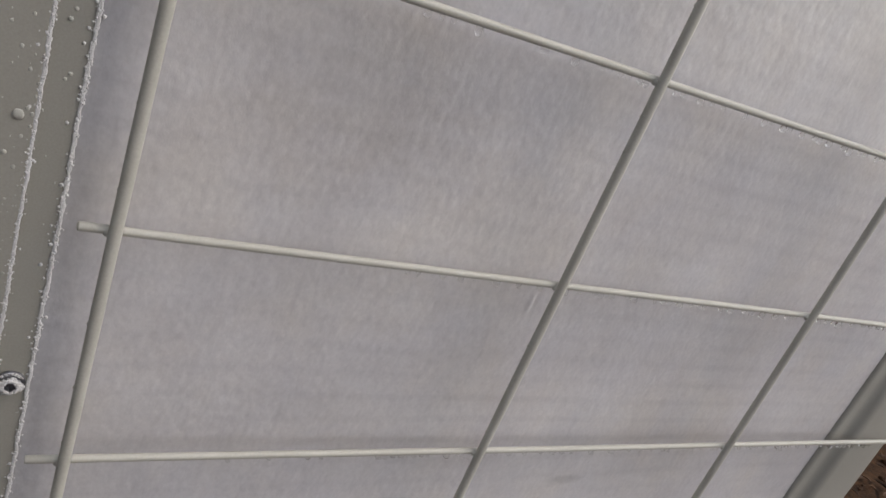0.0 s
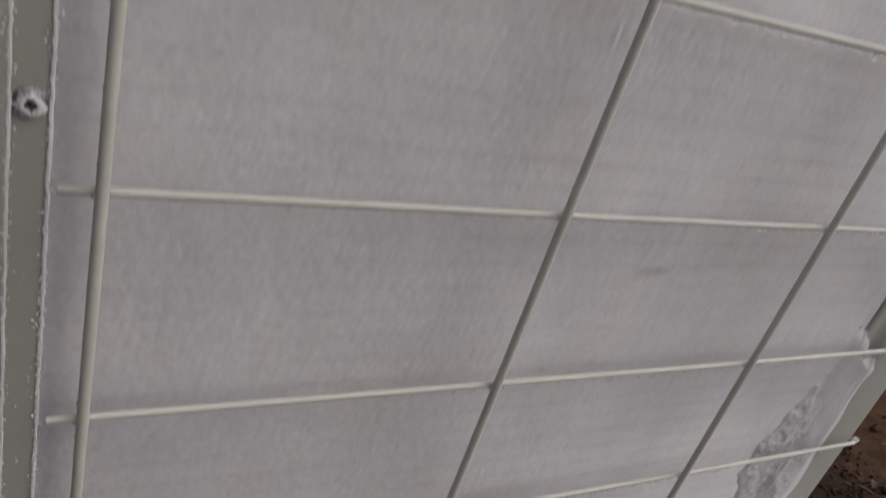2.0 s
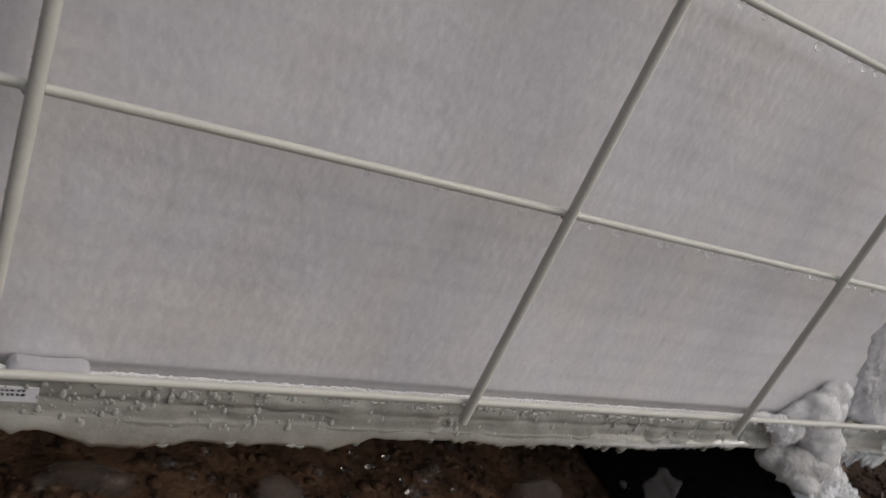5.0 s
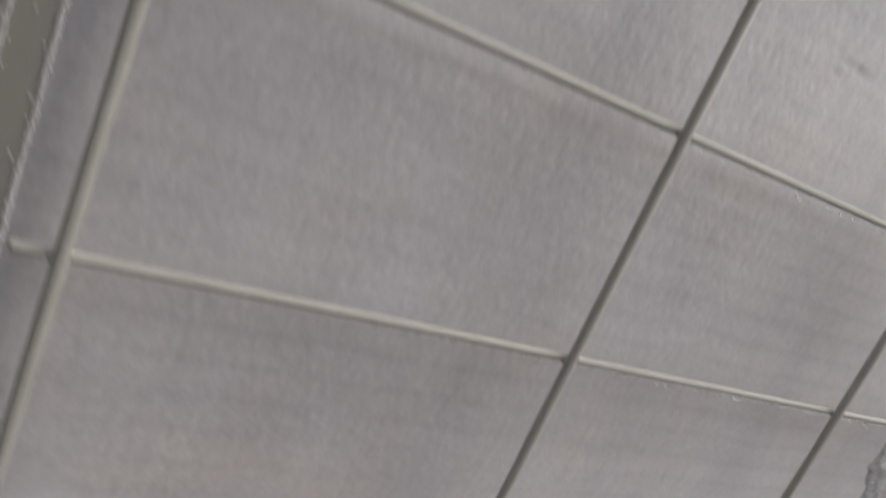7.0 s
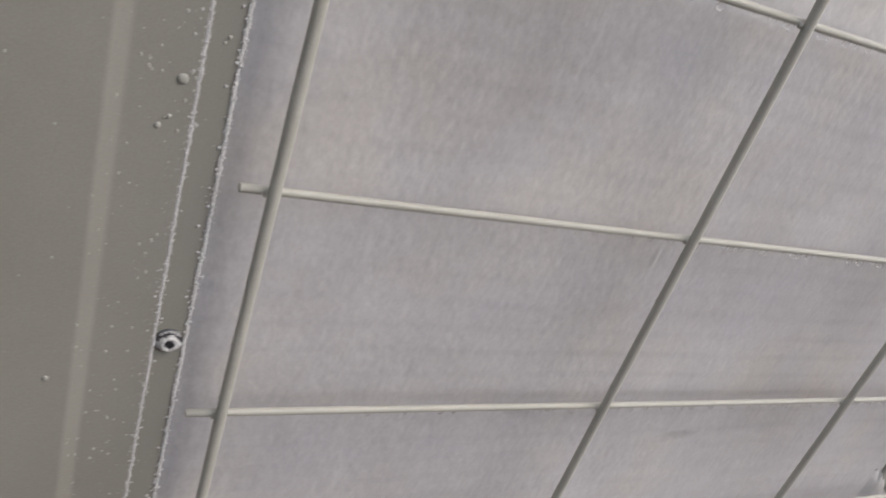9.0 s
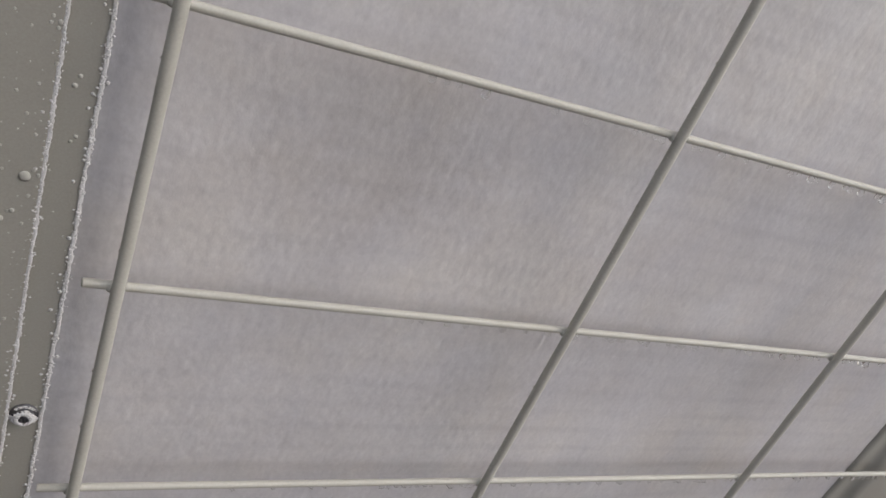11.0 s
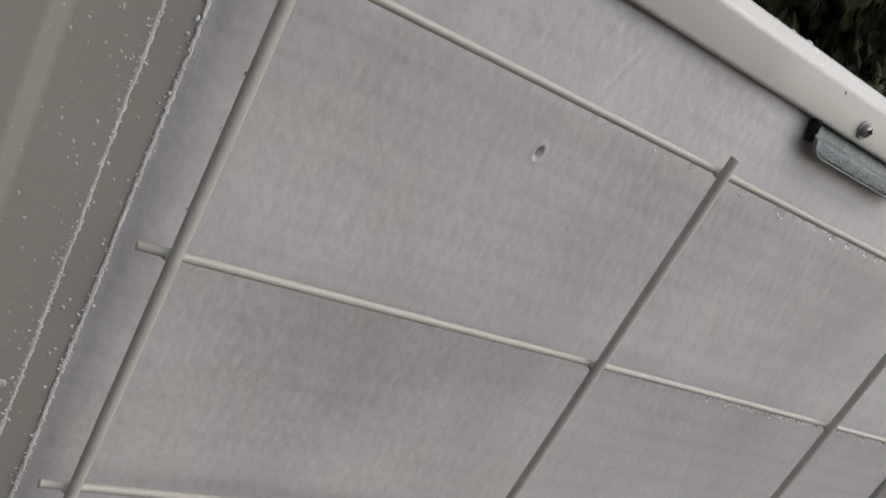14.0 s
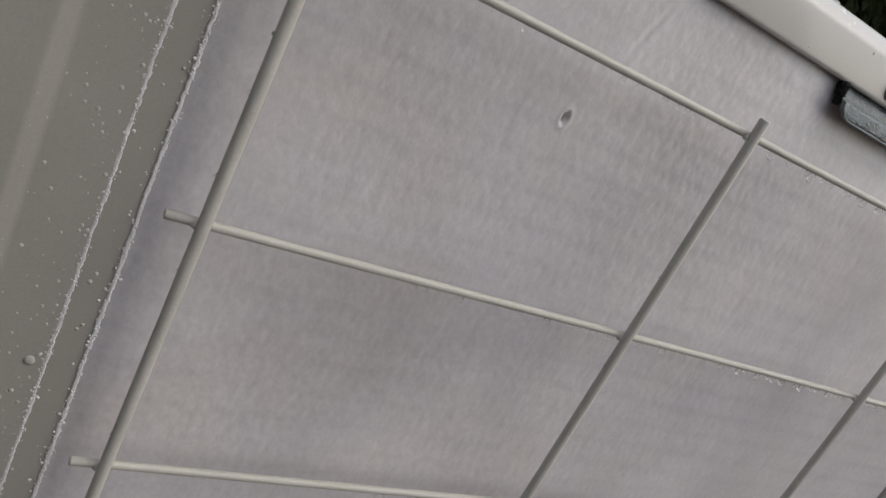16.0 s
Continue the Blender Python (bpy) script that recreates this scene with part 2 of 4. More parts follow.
M_INK = material("black_ink", (0.03, 0.03, 0.035), (0.06, 0.06, 0.065), 0.6, coarse=100, fine=2000, bump=0)
M_SOIL = material("damp_soil", (0.072, 0.040, 0.024), (0.205, 0.118, 0.070), 0.8, coarse=45, fine=300, bump=0.8, depth=0.003)


def soil_material(m):
    """Sandy reddish soil under the unit, a darker ring round it, lighter again farther out."""
    nt = m.node_tree
    b = nt.nodes["Principled BSDF"]
    b.inputs["Specular IOR Level"].default_value = 0.25
    old = b.inputs["Base Color"].links[0].from_socket
    tc = nt.nodes.new("ShaderNodeTexCoord").outputs["Object"]
    near = nt.nodes.new("ShaderNodeVectorMath")
    near.operation = "DISTANCE"
    near.inputs[1].default_value = (0.16, 0.12, 0.0)
    nt.links.new(tc, near.inputs[0])
    edge = nt.nodes.new("ShaderNodeMath")
    edge.operation = "MULTIPLY_ADD"
    edge.inputs[1].default_value = 0.35
    nt.links.new(noise_node(nt, tc, 9, 4, 0.6), edge.inputs[0])
    nt.links.new(near.outputs["Value"], edge.inputs[2])
    col = mixed(nt, old, ramp(nt, edge.outputs[0], [(0.46, (1, 1, 1)), (0.57, (0.22, 0.20, 0.155)), (0.80, (0.24, 0.215, 0.17)), (1.2, (0.55, 0.49, 0.40))]), None, "MULTIPLY", 1.0)
    patches = ramp(nt, noise_node(nt, tc, 70, 4, 0.65), [(0.36, (0.62, 0.62, 0.62)), (0.55, (1, 1, 1)), (0.72, (1.0, 0.86, 0.72))])
    nt.links.new(mixed(nt, col, patches, None, "MULTIPLY", 1.0), b.inputs["Base Color"])


soil_material(M_SOIL)
M_CLOD = material("soil_clods", (0.076, 0.043, 0.026), (0.225, 0.130, 0.079), 0.7, coarse=90, fine=600, bump=0.8, depth=0.0020, per_island=0.35)
soil_material(M_CLOD)
M_RENDER = material("grey_render", (0.09, 0.092, 0.098), (0.13, 0.133, 0.14), 0.9, coarse=3, fine=250, bump=0.6, depth=0.002)
M_LEAF = material("fallen_leaves", (0.07, 0.036, 0.018), (0.19, 0.10, 0.048), 0.7, coarse=40, fine=400, bump=0.4, depth=0.001, per_island=0.7)
M_BARK = material("bark", (0.05, 0.035, 0.025), (0.13, 0.095, 0.065), 0.9, coarse=20, fine=150, bump=0.9, depth=0.004, stretch=(1, 1, 0.2))
M_CONIFER = material("conifer_green", (0.11, 0.135, 0.058), (0.20, 0.225, 0.105), 0.6, coarse=6, fine=60, bump=0, per_island=0.3)


# ---- mesh helpers ----
def mesh_object(name, verts, faces, mat, parent=None, smooth=True):
    me = bpy.data.meshes.new(name)
    me.from_pydata([tuple(map(float, v)) for v in verts], [], [tuple(map(int, f)) for f in faces])
    me.materials.append(mat)
    if smooth:
        me.polygons.foreach_set("use_smooth", [True] * len(me.polygons))
    me.update()
    ob = new(name, me)
    if parent:
        ob.parent = parent
    return ob


def part(name, bm, mat, parent, label="", smooth=True):
    bmesh.ops.recalc_face_normals(bm, faces=bm.faces)
    for f in bm.faces:
        f.smooth = smooth
    me = bpy.data.meshes.new(name)
    bm.to_mesh(me)
    bm.free()
    if smooth:
        me.set_sharp_from_angle(angle=0.7)
    me.materials.append(mat)
    ob = new(name, me)
    if parent:
        ob.parent = parent
    return tagged(ob, label) if label else ob


def box(lo, hi, bevel=0.0, segments=2):
    bm = bmesh.new()
    bmesh.ops.create_cube(bm, size=1.0)
    c = [(a + b) / 2 for a, b in zip(lo, hi)]
    s = [b - a for a, b in zip(lo, hi)]
    for v in bm.verts:
        v.co = Vector([c[i] + v.co[i] * s[i] for i in range(3)])
    if bevel:
        bmesh.ops.bevel(bm, geom=bm.edges[:], offset=bevel, segments=segments, profile=0.5, affect="EDGES")
    return bm


def rounded(points, radius, steps=4):
    """A polyline with its inner corners rounded."""
    out = [Vector(points[0])]
    for a, b, c in zip(points, points[1:], points[2:]):
        a, b, c = Vector(a), Vector(b), Vector(c)
        r = min(radius, (a - b).length * 0.49, (c - b).length * 0.49)
        p, q = b + (a - b).normalized() * r, b + (c - b).normalized() * r
        for i in range(steps + 1):
            k = i / steps
            out.append(p * (1 - k) ** 2 + b * 2 * k * (1 - k) + q * k * k)
    out.append(Vector(points[-1]))
    return out


def sheet(points, thick, axis, lo, hi, radius=0.0, cuts=1):
    """Folded sheet metal: a polyline of two coordinates, given a thickness to its left, run along an axis from lo to hi."""
    line = rounded(points, radius) if radius else [Vector(p) for p in points]
    back = []
    for i, p in enumerate(line):
        d0 = (p - line[i - 1]).normalized() if i else None
        d1 = (line[i + 1] - p).normalized() if i + 1 < len(line) else None
        d = ((d0 or d1) + (d1 or d0)).normalized()
        back.append(p + Vector((-d.y, d.x)) * thick)
    loop = line + back[::-1]
    bm = bmesh.new()
    rings = []
    for j in range(cuts + 1):
        h = lo + (hi - lo) * j / cuts
        ring = []
        for p in loop:
            co = {"x": (h, p.x, p.y), "z": (p.x, p.y, h)}[axis]
            ring.append(bm.verts.new(co))
        rings.append(ring)
    n = len(loop)
    for a, b in zip(rings, rings[1:]):
        for i in range(n):
            bm.faces.new((a[i], a[(i + 1) % n], b[(i + 1) % n], b[i]))
    m = len(line)
    for ring in (rings[0], rings[-1]):
        for i in range(m - 1):
            bm.faces.new((ring[i], ring[i + 1], ring[n - 2 - i], ring[n - 1 - i]))
    return bm


def tube(path, radii, sides=14, bm=None):
    """A round rod along a path with a radius at each point, closed and slightly rounded at the ends."""
    bm = bm or bmesh.new()
    path = [Vector(p) for p in path]
    rings = []
    for i, p in enumerate(path):
        d = (path[min(i + 1, len(path) - 1)] - path[max(i - 1, 0)]).normalized()
        side = d.cross(Vector((0.3, 0.9, 0.2))).normalized()
        other = d.cross(side)
        rings.append([bm.verts.new(p + (side * math.cos(2 * math.pi * k / sides) + other * math.sin(2 * math.pi * k / sides)) * radii[i])
                      for k in range(sides)])
    for a, b in zip(rings, rings[1:]):
        for k in range(sides):
            bm.faces.new((a[k], a[(k + 1) % sides], b[(k + 1) % sides], b[k]))
    bm.faces.new(rings[0])
    bm.faces.new(rings[-1][::-1])
    return bm


def value_noise(rng, u, v):
    """Smooth noise from 0 to 1 at the (u, v) of two arrays, one cell a unit."""
    iu, iv = np.floor(u).astype(int), np.floor(v).astype(int)
    fu, fv = u - iu, v - iv
    fu, fv = fu * fu * (3 - 2 * fu), fv * fv * (3 - 2 * fv)
    iu, iv = iu - iu.min(), iv - iv.min()
    g = rng.random((iu.max() + 2, iv.max() + 2))
    return (g[iu, iv] * (1 - fu) + g[iu + 1, iv] * fu) * (1 - fv) + (g[iu, iv + 1] * (1 - fu) + g[iu + 1, iv + 1] * fu) * fv


def grid_faces(nu, nv, keep=None):
    i, j = np.meshgrid(np.arange(nu - 1), np.arange(nv - 1), indexing="ij")
    a = (i * nv + j).ravel()
    f = np.stack([a, a + nv, a + nv + 1, a + 1], 1)
    if keep is not None:
        k = keep.ravel()
        f = f[k[f].any(1)]
    return f


def used_only(verts, faces):
    idx, inv = np.unique(faces, return_inverse=True)
    return verts[idx], inv.reshape(faces.shape)


BALL = {}


def ball(level):
    if level not in BALL:
        bm = bmesh.new()
        bmesh.ops.create_icosphere(bm, subdivisions=level, radius=1.0)
        bm.verts.ensure_lookup_table()
        BALL[level] = (np.array([v.co[:] for v in bm.verts]), np.array([[v.index for v in f.verts] for f in bm.faces]))
        bm.free()
    return BALL[level]


def lumps(rng, items, level=1, rough=0.25):
    """Many uneven lumps in one mesh. items: place, three half sizes, a turn about z."""
    v0, f0 = ball(level)
    verts, faces, at = [], [], 0
    for (x, y, z), (a, b, c), turn in items:
        k = 1 + rough * (rng.random(len(v0)) - 0.5) * 2
        p = v0 * k[:, None] * (a, b, c)
        s, co = math.sin(turn), math.cos(turn)
        verts.append(np.stack([p[:, 0] * co - p[:, 1] * s + x, p[:, 0] * s + p[:, 1] * co + y, p[:, 2] + z], 1))
        faces.append(f0 + at)
        at += len(v0)
    return np.concatenate(verts), np.concatenate(faces)


def noisy_blob(bm, centre, size, level=4, scale=60.0, amount=0.25, seed=0.0):
    """A rounded lump whose skin is pushed in and out by noise."""
    made = bmesh.ops.create_icosphere(bm, subdivisions=level, radius=1.0)["verts"]
    for v in made:
        p = Vector((v.co.x * size[0], v.co.y * size[1], v.co.z * size[2]))
        q = (p + Vector(centre)) * scale + Vector((seed, seed * 2, 0))
        k = 1 + amount * noise.noise(q) + amount * 0.5 * noise.noise(q * 2.3) + amount * 0.25 * noise.noise(q * 5.1)
        v.co = Vector(centre) + p * k
    return bm


def fused(name, bm, voxel, mat, crunch=0.0, below=9.0, easing=3):
    """Melts overlapping shapes into one closed skin, crumbly below a height and smoother above it."""
    rough = part("rough", bm, mat, None)
    mod = rough.modifiers.new("melt", "REMESH")
    mod.mode, mod.voxel_size, mod.use_smooth_shade = "VOXEL", voxel, True
    ease = rough.modifiers.new("ease", "SMOOTH")
    ease.iterations, ease.factor = easing, 0.5
    bpy.context.view_layer.update()
    me = bpy.data.meshes.new_from_object(rough.evaluated_get(bpy.context.evaluated_depsgraph_get()))
    bpy.data.objects.remove(rough)
    for p in me.polygons:
        p.use_smooth = True
    if crunch:
        bumps = [(v.normal.copy(), 0.35 * noise.noise(v.co * 170) + 0.5 * noise.noise(v.co * 420) + 0.4 * noise.noise(v.co * 900)) for v in me.vertices]
        for v, (n, k) in zip(me.vertices, bumps):
            v.co += n * (k * crunch * (1.0 if v.co.z < below else 0.2))
    return new(name, me)


# ---- plan ----
PITCH_Z, Z_LOW = 0.09, 0.135                       # wire guard: spacing of the rows, and the lowest one
COLUMN = (0.0006, 0.1724, 0.3455)                     # upright wires
ROW_DZ = (0.0004, -0.0006, -0.0008, -0.0008, -0.0003, 0.0, -0.0001)
COIL_L, COIL_R = -0.0126, 0.4805                   # opening of the coil
COIL_Y = 0.0192                                    # face of the rime
LID_Z, TOP_Z, PAN_Z = 0.7103, 0.7328, 0.1255
UNIT_L, UNIT_R, UNIT_BACK = -0.31, 0.543, 0.345

# ---- ground ----
rng = np.random.default_rng(4)


def ground_z(x, y):
    """Height of the uneven soil at a place."""
    near = math.exp(-((x - 0.3) ** 2 + (y - 0.1) ** 2) / 2.0)
    h = 0.0070 * noise.noise((x * 9, y * 9, 0.0)) + 0.0035 * noise.noise((x * 32, y * 32, 3.0)) + 0.0020 * noise.noise((x * 95, y * 95, 7.0))
    return -0.005 + h * near


def build_ground():
    a = np.linspace(-1, 1, 260)
    xs = 0.3 + np.sign(a) * (np.abs(a) * 0.9 + np.abs(a) ** 9 * 300)
    ys = 0.1 + np.sign(a) * (np.abs(a) * 0.9 + np.abs(a) ** 9 * 300)
    verts = np.array([(x, y, ground_z(x, y)) for x in xs for y in ys])
    ob = mesh_object("ground", verts, grid_faces(260, 260), M_SOIL)
    tagged(ob, "damp reddish-brown soil with gravel and leaf litter", "ground", kind="structure")


build_ground()


def build_added_walls():
    """A plain unseen wall added to shade the left of the unit, and an unseen garden wall that closes the place behind
    the camera.
    """
    ob = part("wall_side_shade", box((-1.2, -0.60, -0.2), (-0.35, 3.5, 6.0), 0.01), M_RENDER, None)
    tagged(ob, "plain grey rendered wall, unseen, added to shade the left of the unit", "wall", kind="structure")
    ob = part("wall_garden", box((-3.6, -3.4, -0.2), (3.6, -3.1, 1.6), 0.01), M_RENDER, None)
    tagged(ob, "plain grey rendered garden wall", "wall", kind="structure")


build_added_walls()


# ---- heat pump ----
pump = new("heat_pump")
tagged(pump, "beige metal outdoor heat pump with a frosted evaporator coil", "heat pump")


def build_coil():
    nx, nz = 640, 520
    xs, zs = np.linspace(COIL_L - 0.004, COIL_R + 0.006, nx), np.linspace(0.118, 0.722, nz)
    x, z = np.meshgrid(xs, zs, indexing="ij")
    r = np.random.default_rng(11)
    # coarser rime on the first cells, smoother and wetter towards the far end
    grainy = np.interp(x, [0.18, 0.30], [1.0, 0.5])
    h = (value_noise(r, x / 0.0017, z / 0.0026) - 0.5) * 0.00008 * grainy
    h += (value_noise(r, x / 0.0028, z / 0.0034) - 0.5) * 0.00012 * grainy
    h += (value_noise(r, x / 0.010, z / 0.012) - 0.5) * 0.00014
    h += (value_noise(r, x / 0.15, z / 0.012) - 0.5) * 0.00004
    h += (value_noise(r, x / 0.07, z / 0.06) - 0.5) * 0.0005
    # a drip hole with a raised rim
    d = np.hypot((x - 0.1088) / 0.0012, (z - 0.6517) / 0.0021)
    h += 0.0005 * np.exp(-((d - 1.5) / 0.5) ** 2) - 0.0070 * np.exp(-(d / 0.75) ** 2)
    # a smear, a small blister and a scratch
    h -= 0.0003 * np.exp(-((x - 0.262) / 0.0045) ** 2 - ((z - 0.3645) / 0.0016) ** 2)
    h += 0.0003 * np.exp(-((x - 0.252) / 0.005) ** 2 - ((z - 0.362) / 0.002) ** 2)
    h += 0.0006 * np.exp(-((x - 0.1795) / 0.0012) ** 2 - ((z - 0.4745) / 0.0045) ** 2)
    h -= 0.0003 * np.exp(-((x - 0.1815) / 0.0008) ** 2 - ((z - 0.4745) / 0.0045) ** 2)
    h -= 0.0004 * np.exp(-((x - 0.1235 - (z - 0.691) * 0.35) / 0.0012) ** 2 - ((z - 0.691) / 0.007) ** 2)
    # the fins curve back towards the flange
    h -= 0.0013 * np.exp(-((x - COIL_L) / 0.0060) ** 2)
    # the rime thins out along the lowest row
    h -= 0.0014 / (1 + np.exp((z - 0.1272) / 0.0007))
    # tube rows show through as faint level ripples
    ripple = z + 0.0015 * (value_noise(r, x / 0.06, z / 0.03) - 0.5)
    h += 0.00002 * np.sin(ripple * 2 * math.pi / 0.0127) * np.clip((x - 0.10) / 0.16, 0.25, 1)
    ob = mesh_object("evaporator_coil", np.stack([x, COIL_Y - h, z], -1).reshape(-1, 3), grid_faces(nx, nz), M_COIL, pump)
    tagged(ob, "evaporator coil covered with white rime")
    part("coil_core", box((COIL_L - 0.004, 0.0235, 0.118), (COIL_R + 0.006, 0.045, 0.715)), M_GALV, pump, "grey metal coil core")


def build_casing():
    # compressor side panel with a shallow joggle, and the flange beside the coil
    part("rear_panel", sheet([(-0.0236, 0.0185), (-0.0236, 0.0149), (-0.0434, 0.0149), (-0.0484, 0.0124), (-0.31, 0.0124)][::-1], 0.0009, "z", 0.1262, 0.7200, 0.0009),
         M_PAINT, pump, "beige painted rear panel")
    part("coil_flange", sheet([(-0.032, 0.0181), (-0.0126, 0.0181), (-0.0126, 0.030)], 0.0009, "z", 0.1262, 0.7200, 0.0008), M_PAINT, pump)
    part("corner_panel", sheet([(0.4805, 0.032), (0.4805, 0.0165), (0.4935, 0.0165), (0.4990, 0.0105), (UNIT_R, 0.0105), (UNIT_R, UNIT_BACK)], 0.0009, "z", 0.1262, 0.7200, 0.004),
         M_PAINT, pump, "beige painted corner panel")
    part("side_panel", sheet([(UNIT_L, UNIT_BACK), (UNIT_L, 0.0130)], 0.0009, "z", 0.1262, 0.7200), M_PAINT, pump)
    part("front_panel", box((UNIT_L, UNIT_BACK, 0.10), (UNIT_R, UNIT_BACK + 0.012, 0.722), 0.003), M_PAINT, pump)
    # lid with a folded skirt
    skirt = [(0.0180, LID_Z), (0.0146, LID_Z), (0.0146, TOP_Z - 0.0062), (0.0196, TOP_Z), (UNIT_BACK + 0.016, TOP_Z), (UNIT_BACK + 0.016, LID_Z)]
    part("lid", sheet(skirt, -0.0009, "x", UNIT_L - 0.004, UNIT_R + 0.004, 0.0016), M_WET_LIT, pump, "beige lid with a rounded front edge")
    for x in (UNIT_L - 0.0045, UNIT_R + 0.0035):
        part("lid_end", box((x, 0.0150, LID_Z), (x + 0.001, UNIT_BACK + 0.016, TOP_Z - 0.003)), M_PAINT, pump)
    # base pan with pressed beads along its front
    pan = [(0.0205, PAN_Z - 0.0050), (0.0160, PAN_Z - 0.0002), (0.0148, PAN_Z), (0.0142, 0.1180), (0.0150, 0.1160), (0.0142, 0.1140), (0.0142, 0.1105), (0.0134, 0.1088), (0.0140, 0.1052), (0.030, 0.1048), (UNIT_BACK, 0.1048)]
    part("base_pan", sheet(pan, 0.0010, "x", UNIT_L, UNIT_R - 0.002, 0.0012), M_PAINT, pump, "beige base pan rimmed with ice")


def screw(name, place, radius, parent, frosted):
    """A washer-head screw that faces -y: washer, domed head and a cross recess."""
    bm = bmesh.new()
    x, y, z = place
    rings = [(1.0, 0.0), (1.0, 0.0006), (0.93, 0.0009), (0.70, 0.0010), (0.68, 0.0022), (0.58, 0.0029), (0.36, 0.0033), (0.30, 0.0016), (0.0, 0.0012)]
    loops = []
    for k, d in rings:
        row = []
        for i in range(24):
            a = 2 * math.pi * i / 24
            kk = k * (0.6 + 0.75 * abs(math.cos(2 * a)) ** 2) if k in (0.36, 0.30) else k
            row.append(bm.verts.new((x + radius * kk * math.cos(a), y - d, z + radius * kk * math.sin(a))))
        loops.append(row)
    for a, b in zip(loops, loops[1:]):
        for i in range(24):
            bm.faces.new((a[i], a[(i + 1) % 24], b[(i + 1) % 24], b[i]))
    bmesh.ops.remove_doubles(bm, verts=bm.verts[:], dist=1e-6)
    head = part(name, bm, M_DARKSTEEL if frosted else M_SCREW, parent, "steel screw dusted with rime" if frosted else "bright steel screw")
    if frosted:
        r = np.random.default_rng(5)
        items = []
        for i in range(300):
            a, k = r.random() * 2 * math.pi, 0.42 + r.random() * 0.26
            if i > 220:
                a, k = -math.pi * r.random(), 0.70 + 0.30 * r.random()
            s = 0.0003 + r.random() * 0.0004
            depth = 0.0030 - max(0.0, k - 0.55) * 0.006
            items.append(((x + radius * k * math.cos(a), y - depth, z + radius * k * math.sin(a)), (s, s * 0.8, s), r.random() * 6))
        for k in (0.78, 0.90):
            for i in range(40):
                a, s = 0.5 + 1.9 * r.random(), 0.00016 + 0.00012 * r.random()
                items.append(((x + radius * k * math.cos(a), y - 0.0010, z + radius * k * math.sin(a)), (s, s, s), 0.0))
        mesh_object("rime", *lumps(r, items, 1, 0.3), M_RIME, head)


def build_bracket():
    """Galvanised bracket with a rounded end under the lid, and its torn foam."""
    prof = rounded([(0.0190, 0.7115), (0.0150, 0.7050), (0.0124, 0.7036), (0.0118, 0.6986), (0.0130, 0.6974)], 0.0012, 4)
    xs = [0.2217 + 0.0100 * (1 - math.cos(math.pi / 2 * i / 12)) for i in range(1, 13)] + [0.26, 0.30]
    bm = bmesh.new()
    for dy in (0.0, 0.0009):
        rows = []
        for x in xs:
            k = max(0.0, (0.2317 - x) / 0.0105)
            low = 0.7068 - math.sqrt(max(0.0, 1 - k * k)) * 0.0094
            rows.append([bm.verts.new((x, p.x + dy, p.y if p.y > low else low + 0.00002 * (len(prof) - n))) for n, p in enumerate(prof)])
        for a, b in zip(rows, rows[1:]):
            for i in range(len(prof) - 1):
                bm.faces.new((a[i], a[i + 1], b[i + 1], b[i]))
    bracket = part("bracket", bm, M_GALV, pump, "galvanised steel bracket with frozen droplets")
    edge = [(x, 0.0120, max(0.6976, 0.7068 - math.sqrt(max(0.0, 1 - max(0.0, (0.2317 - x) / 0.0105) ** 2)) * 0.0094)) for x in xs]
    part("rolled_rim", tube(edge, [0.0005] * len(edge), 8), M_GALV, bracket)
    b2 = bmesh.new()
    for i in range(7):
        noisy_blob(b2, (0.2205 + 0.0004 * i, 0.0165, 0.7095 - 0.0011 * i), (0.0018, 0.0022, 0.0014), 3, 900, 0.5, 3.0 + i)
    part("foam_strip", b2, M_FOAM, pump, "torn black foam strip")


build_coil()
build_casing()
screw("screw", (-0.0184, 0.0178, 0.4236), 0.0047, pump, True)
screw("screw", (0.2462, 0.0146, 0.7166), 0.0040, pump, False)
build_bracket()


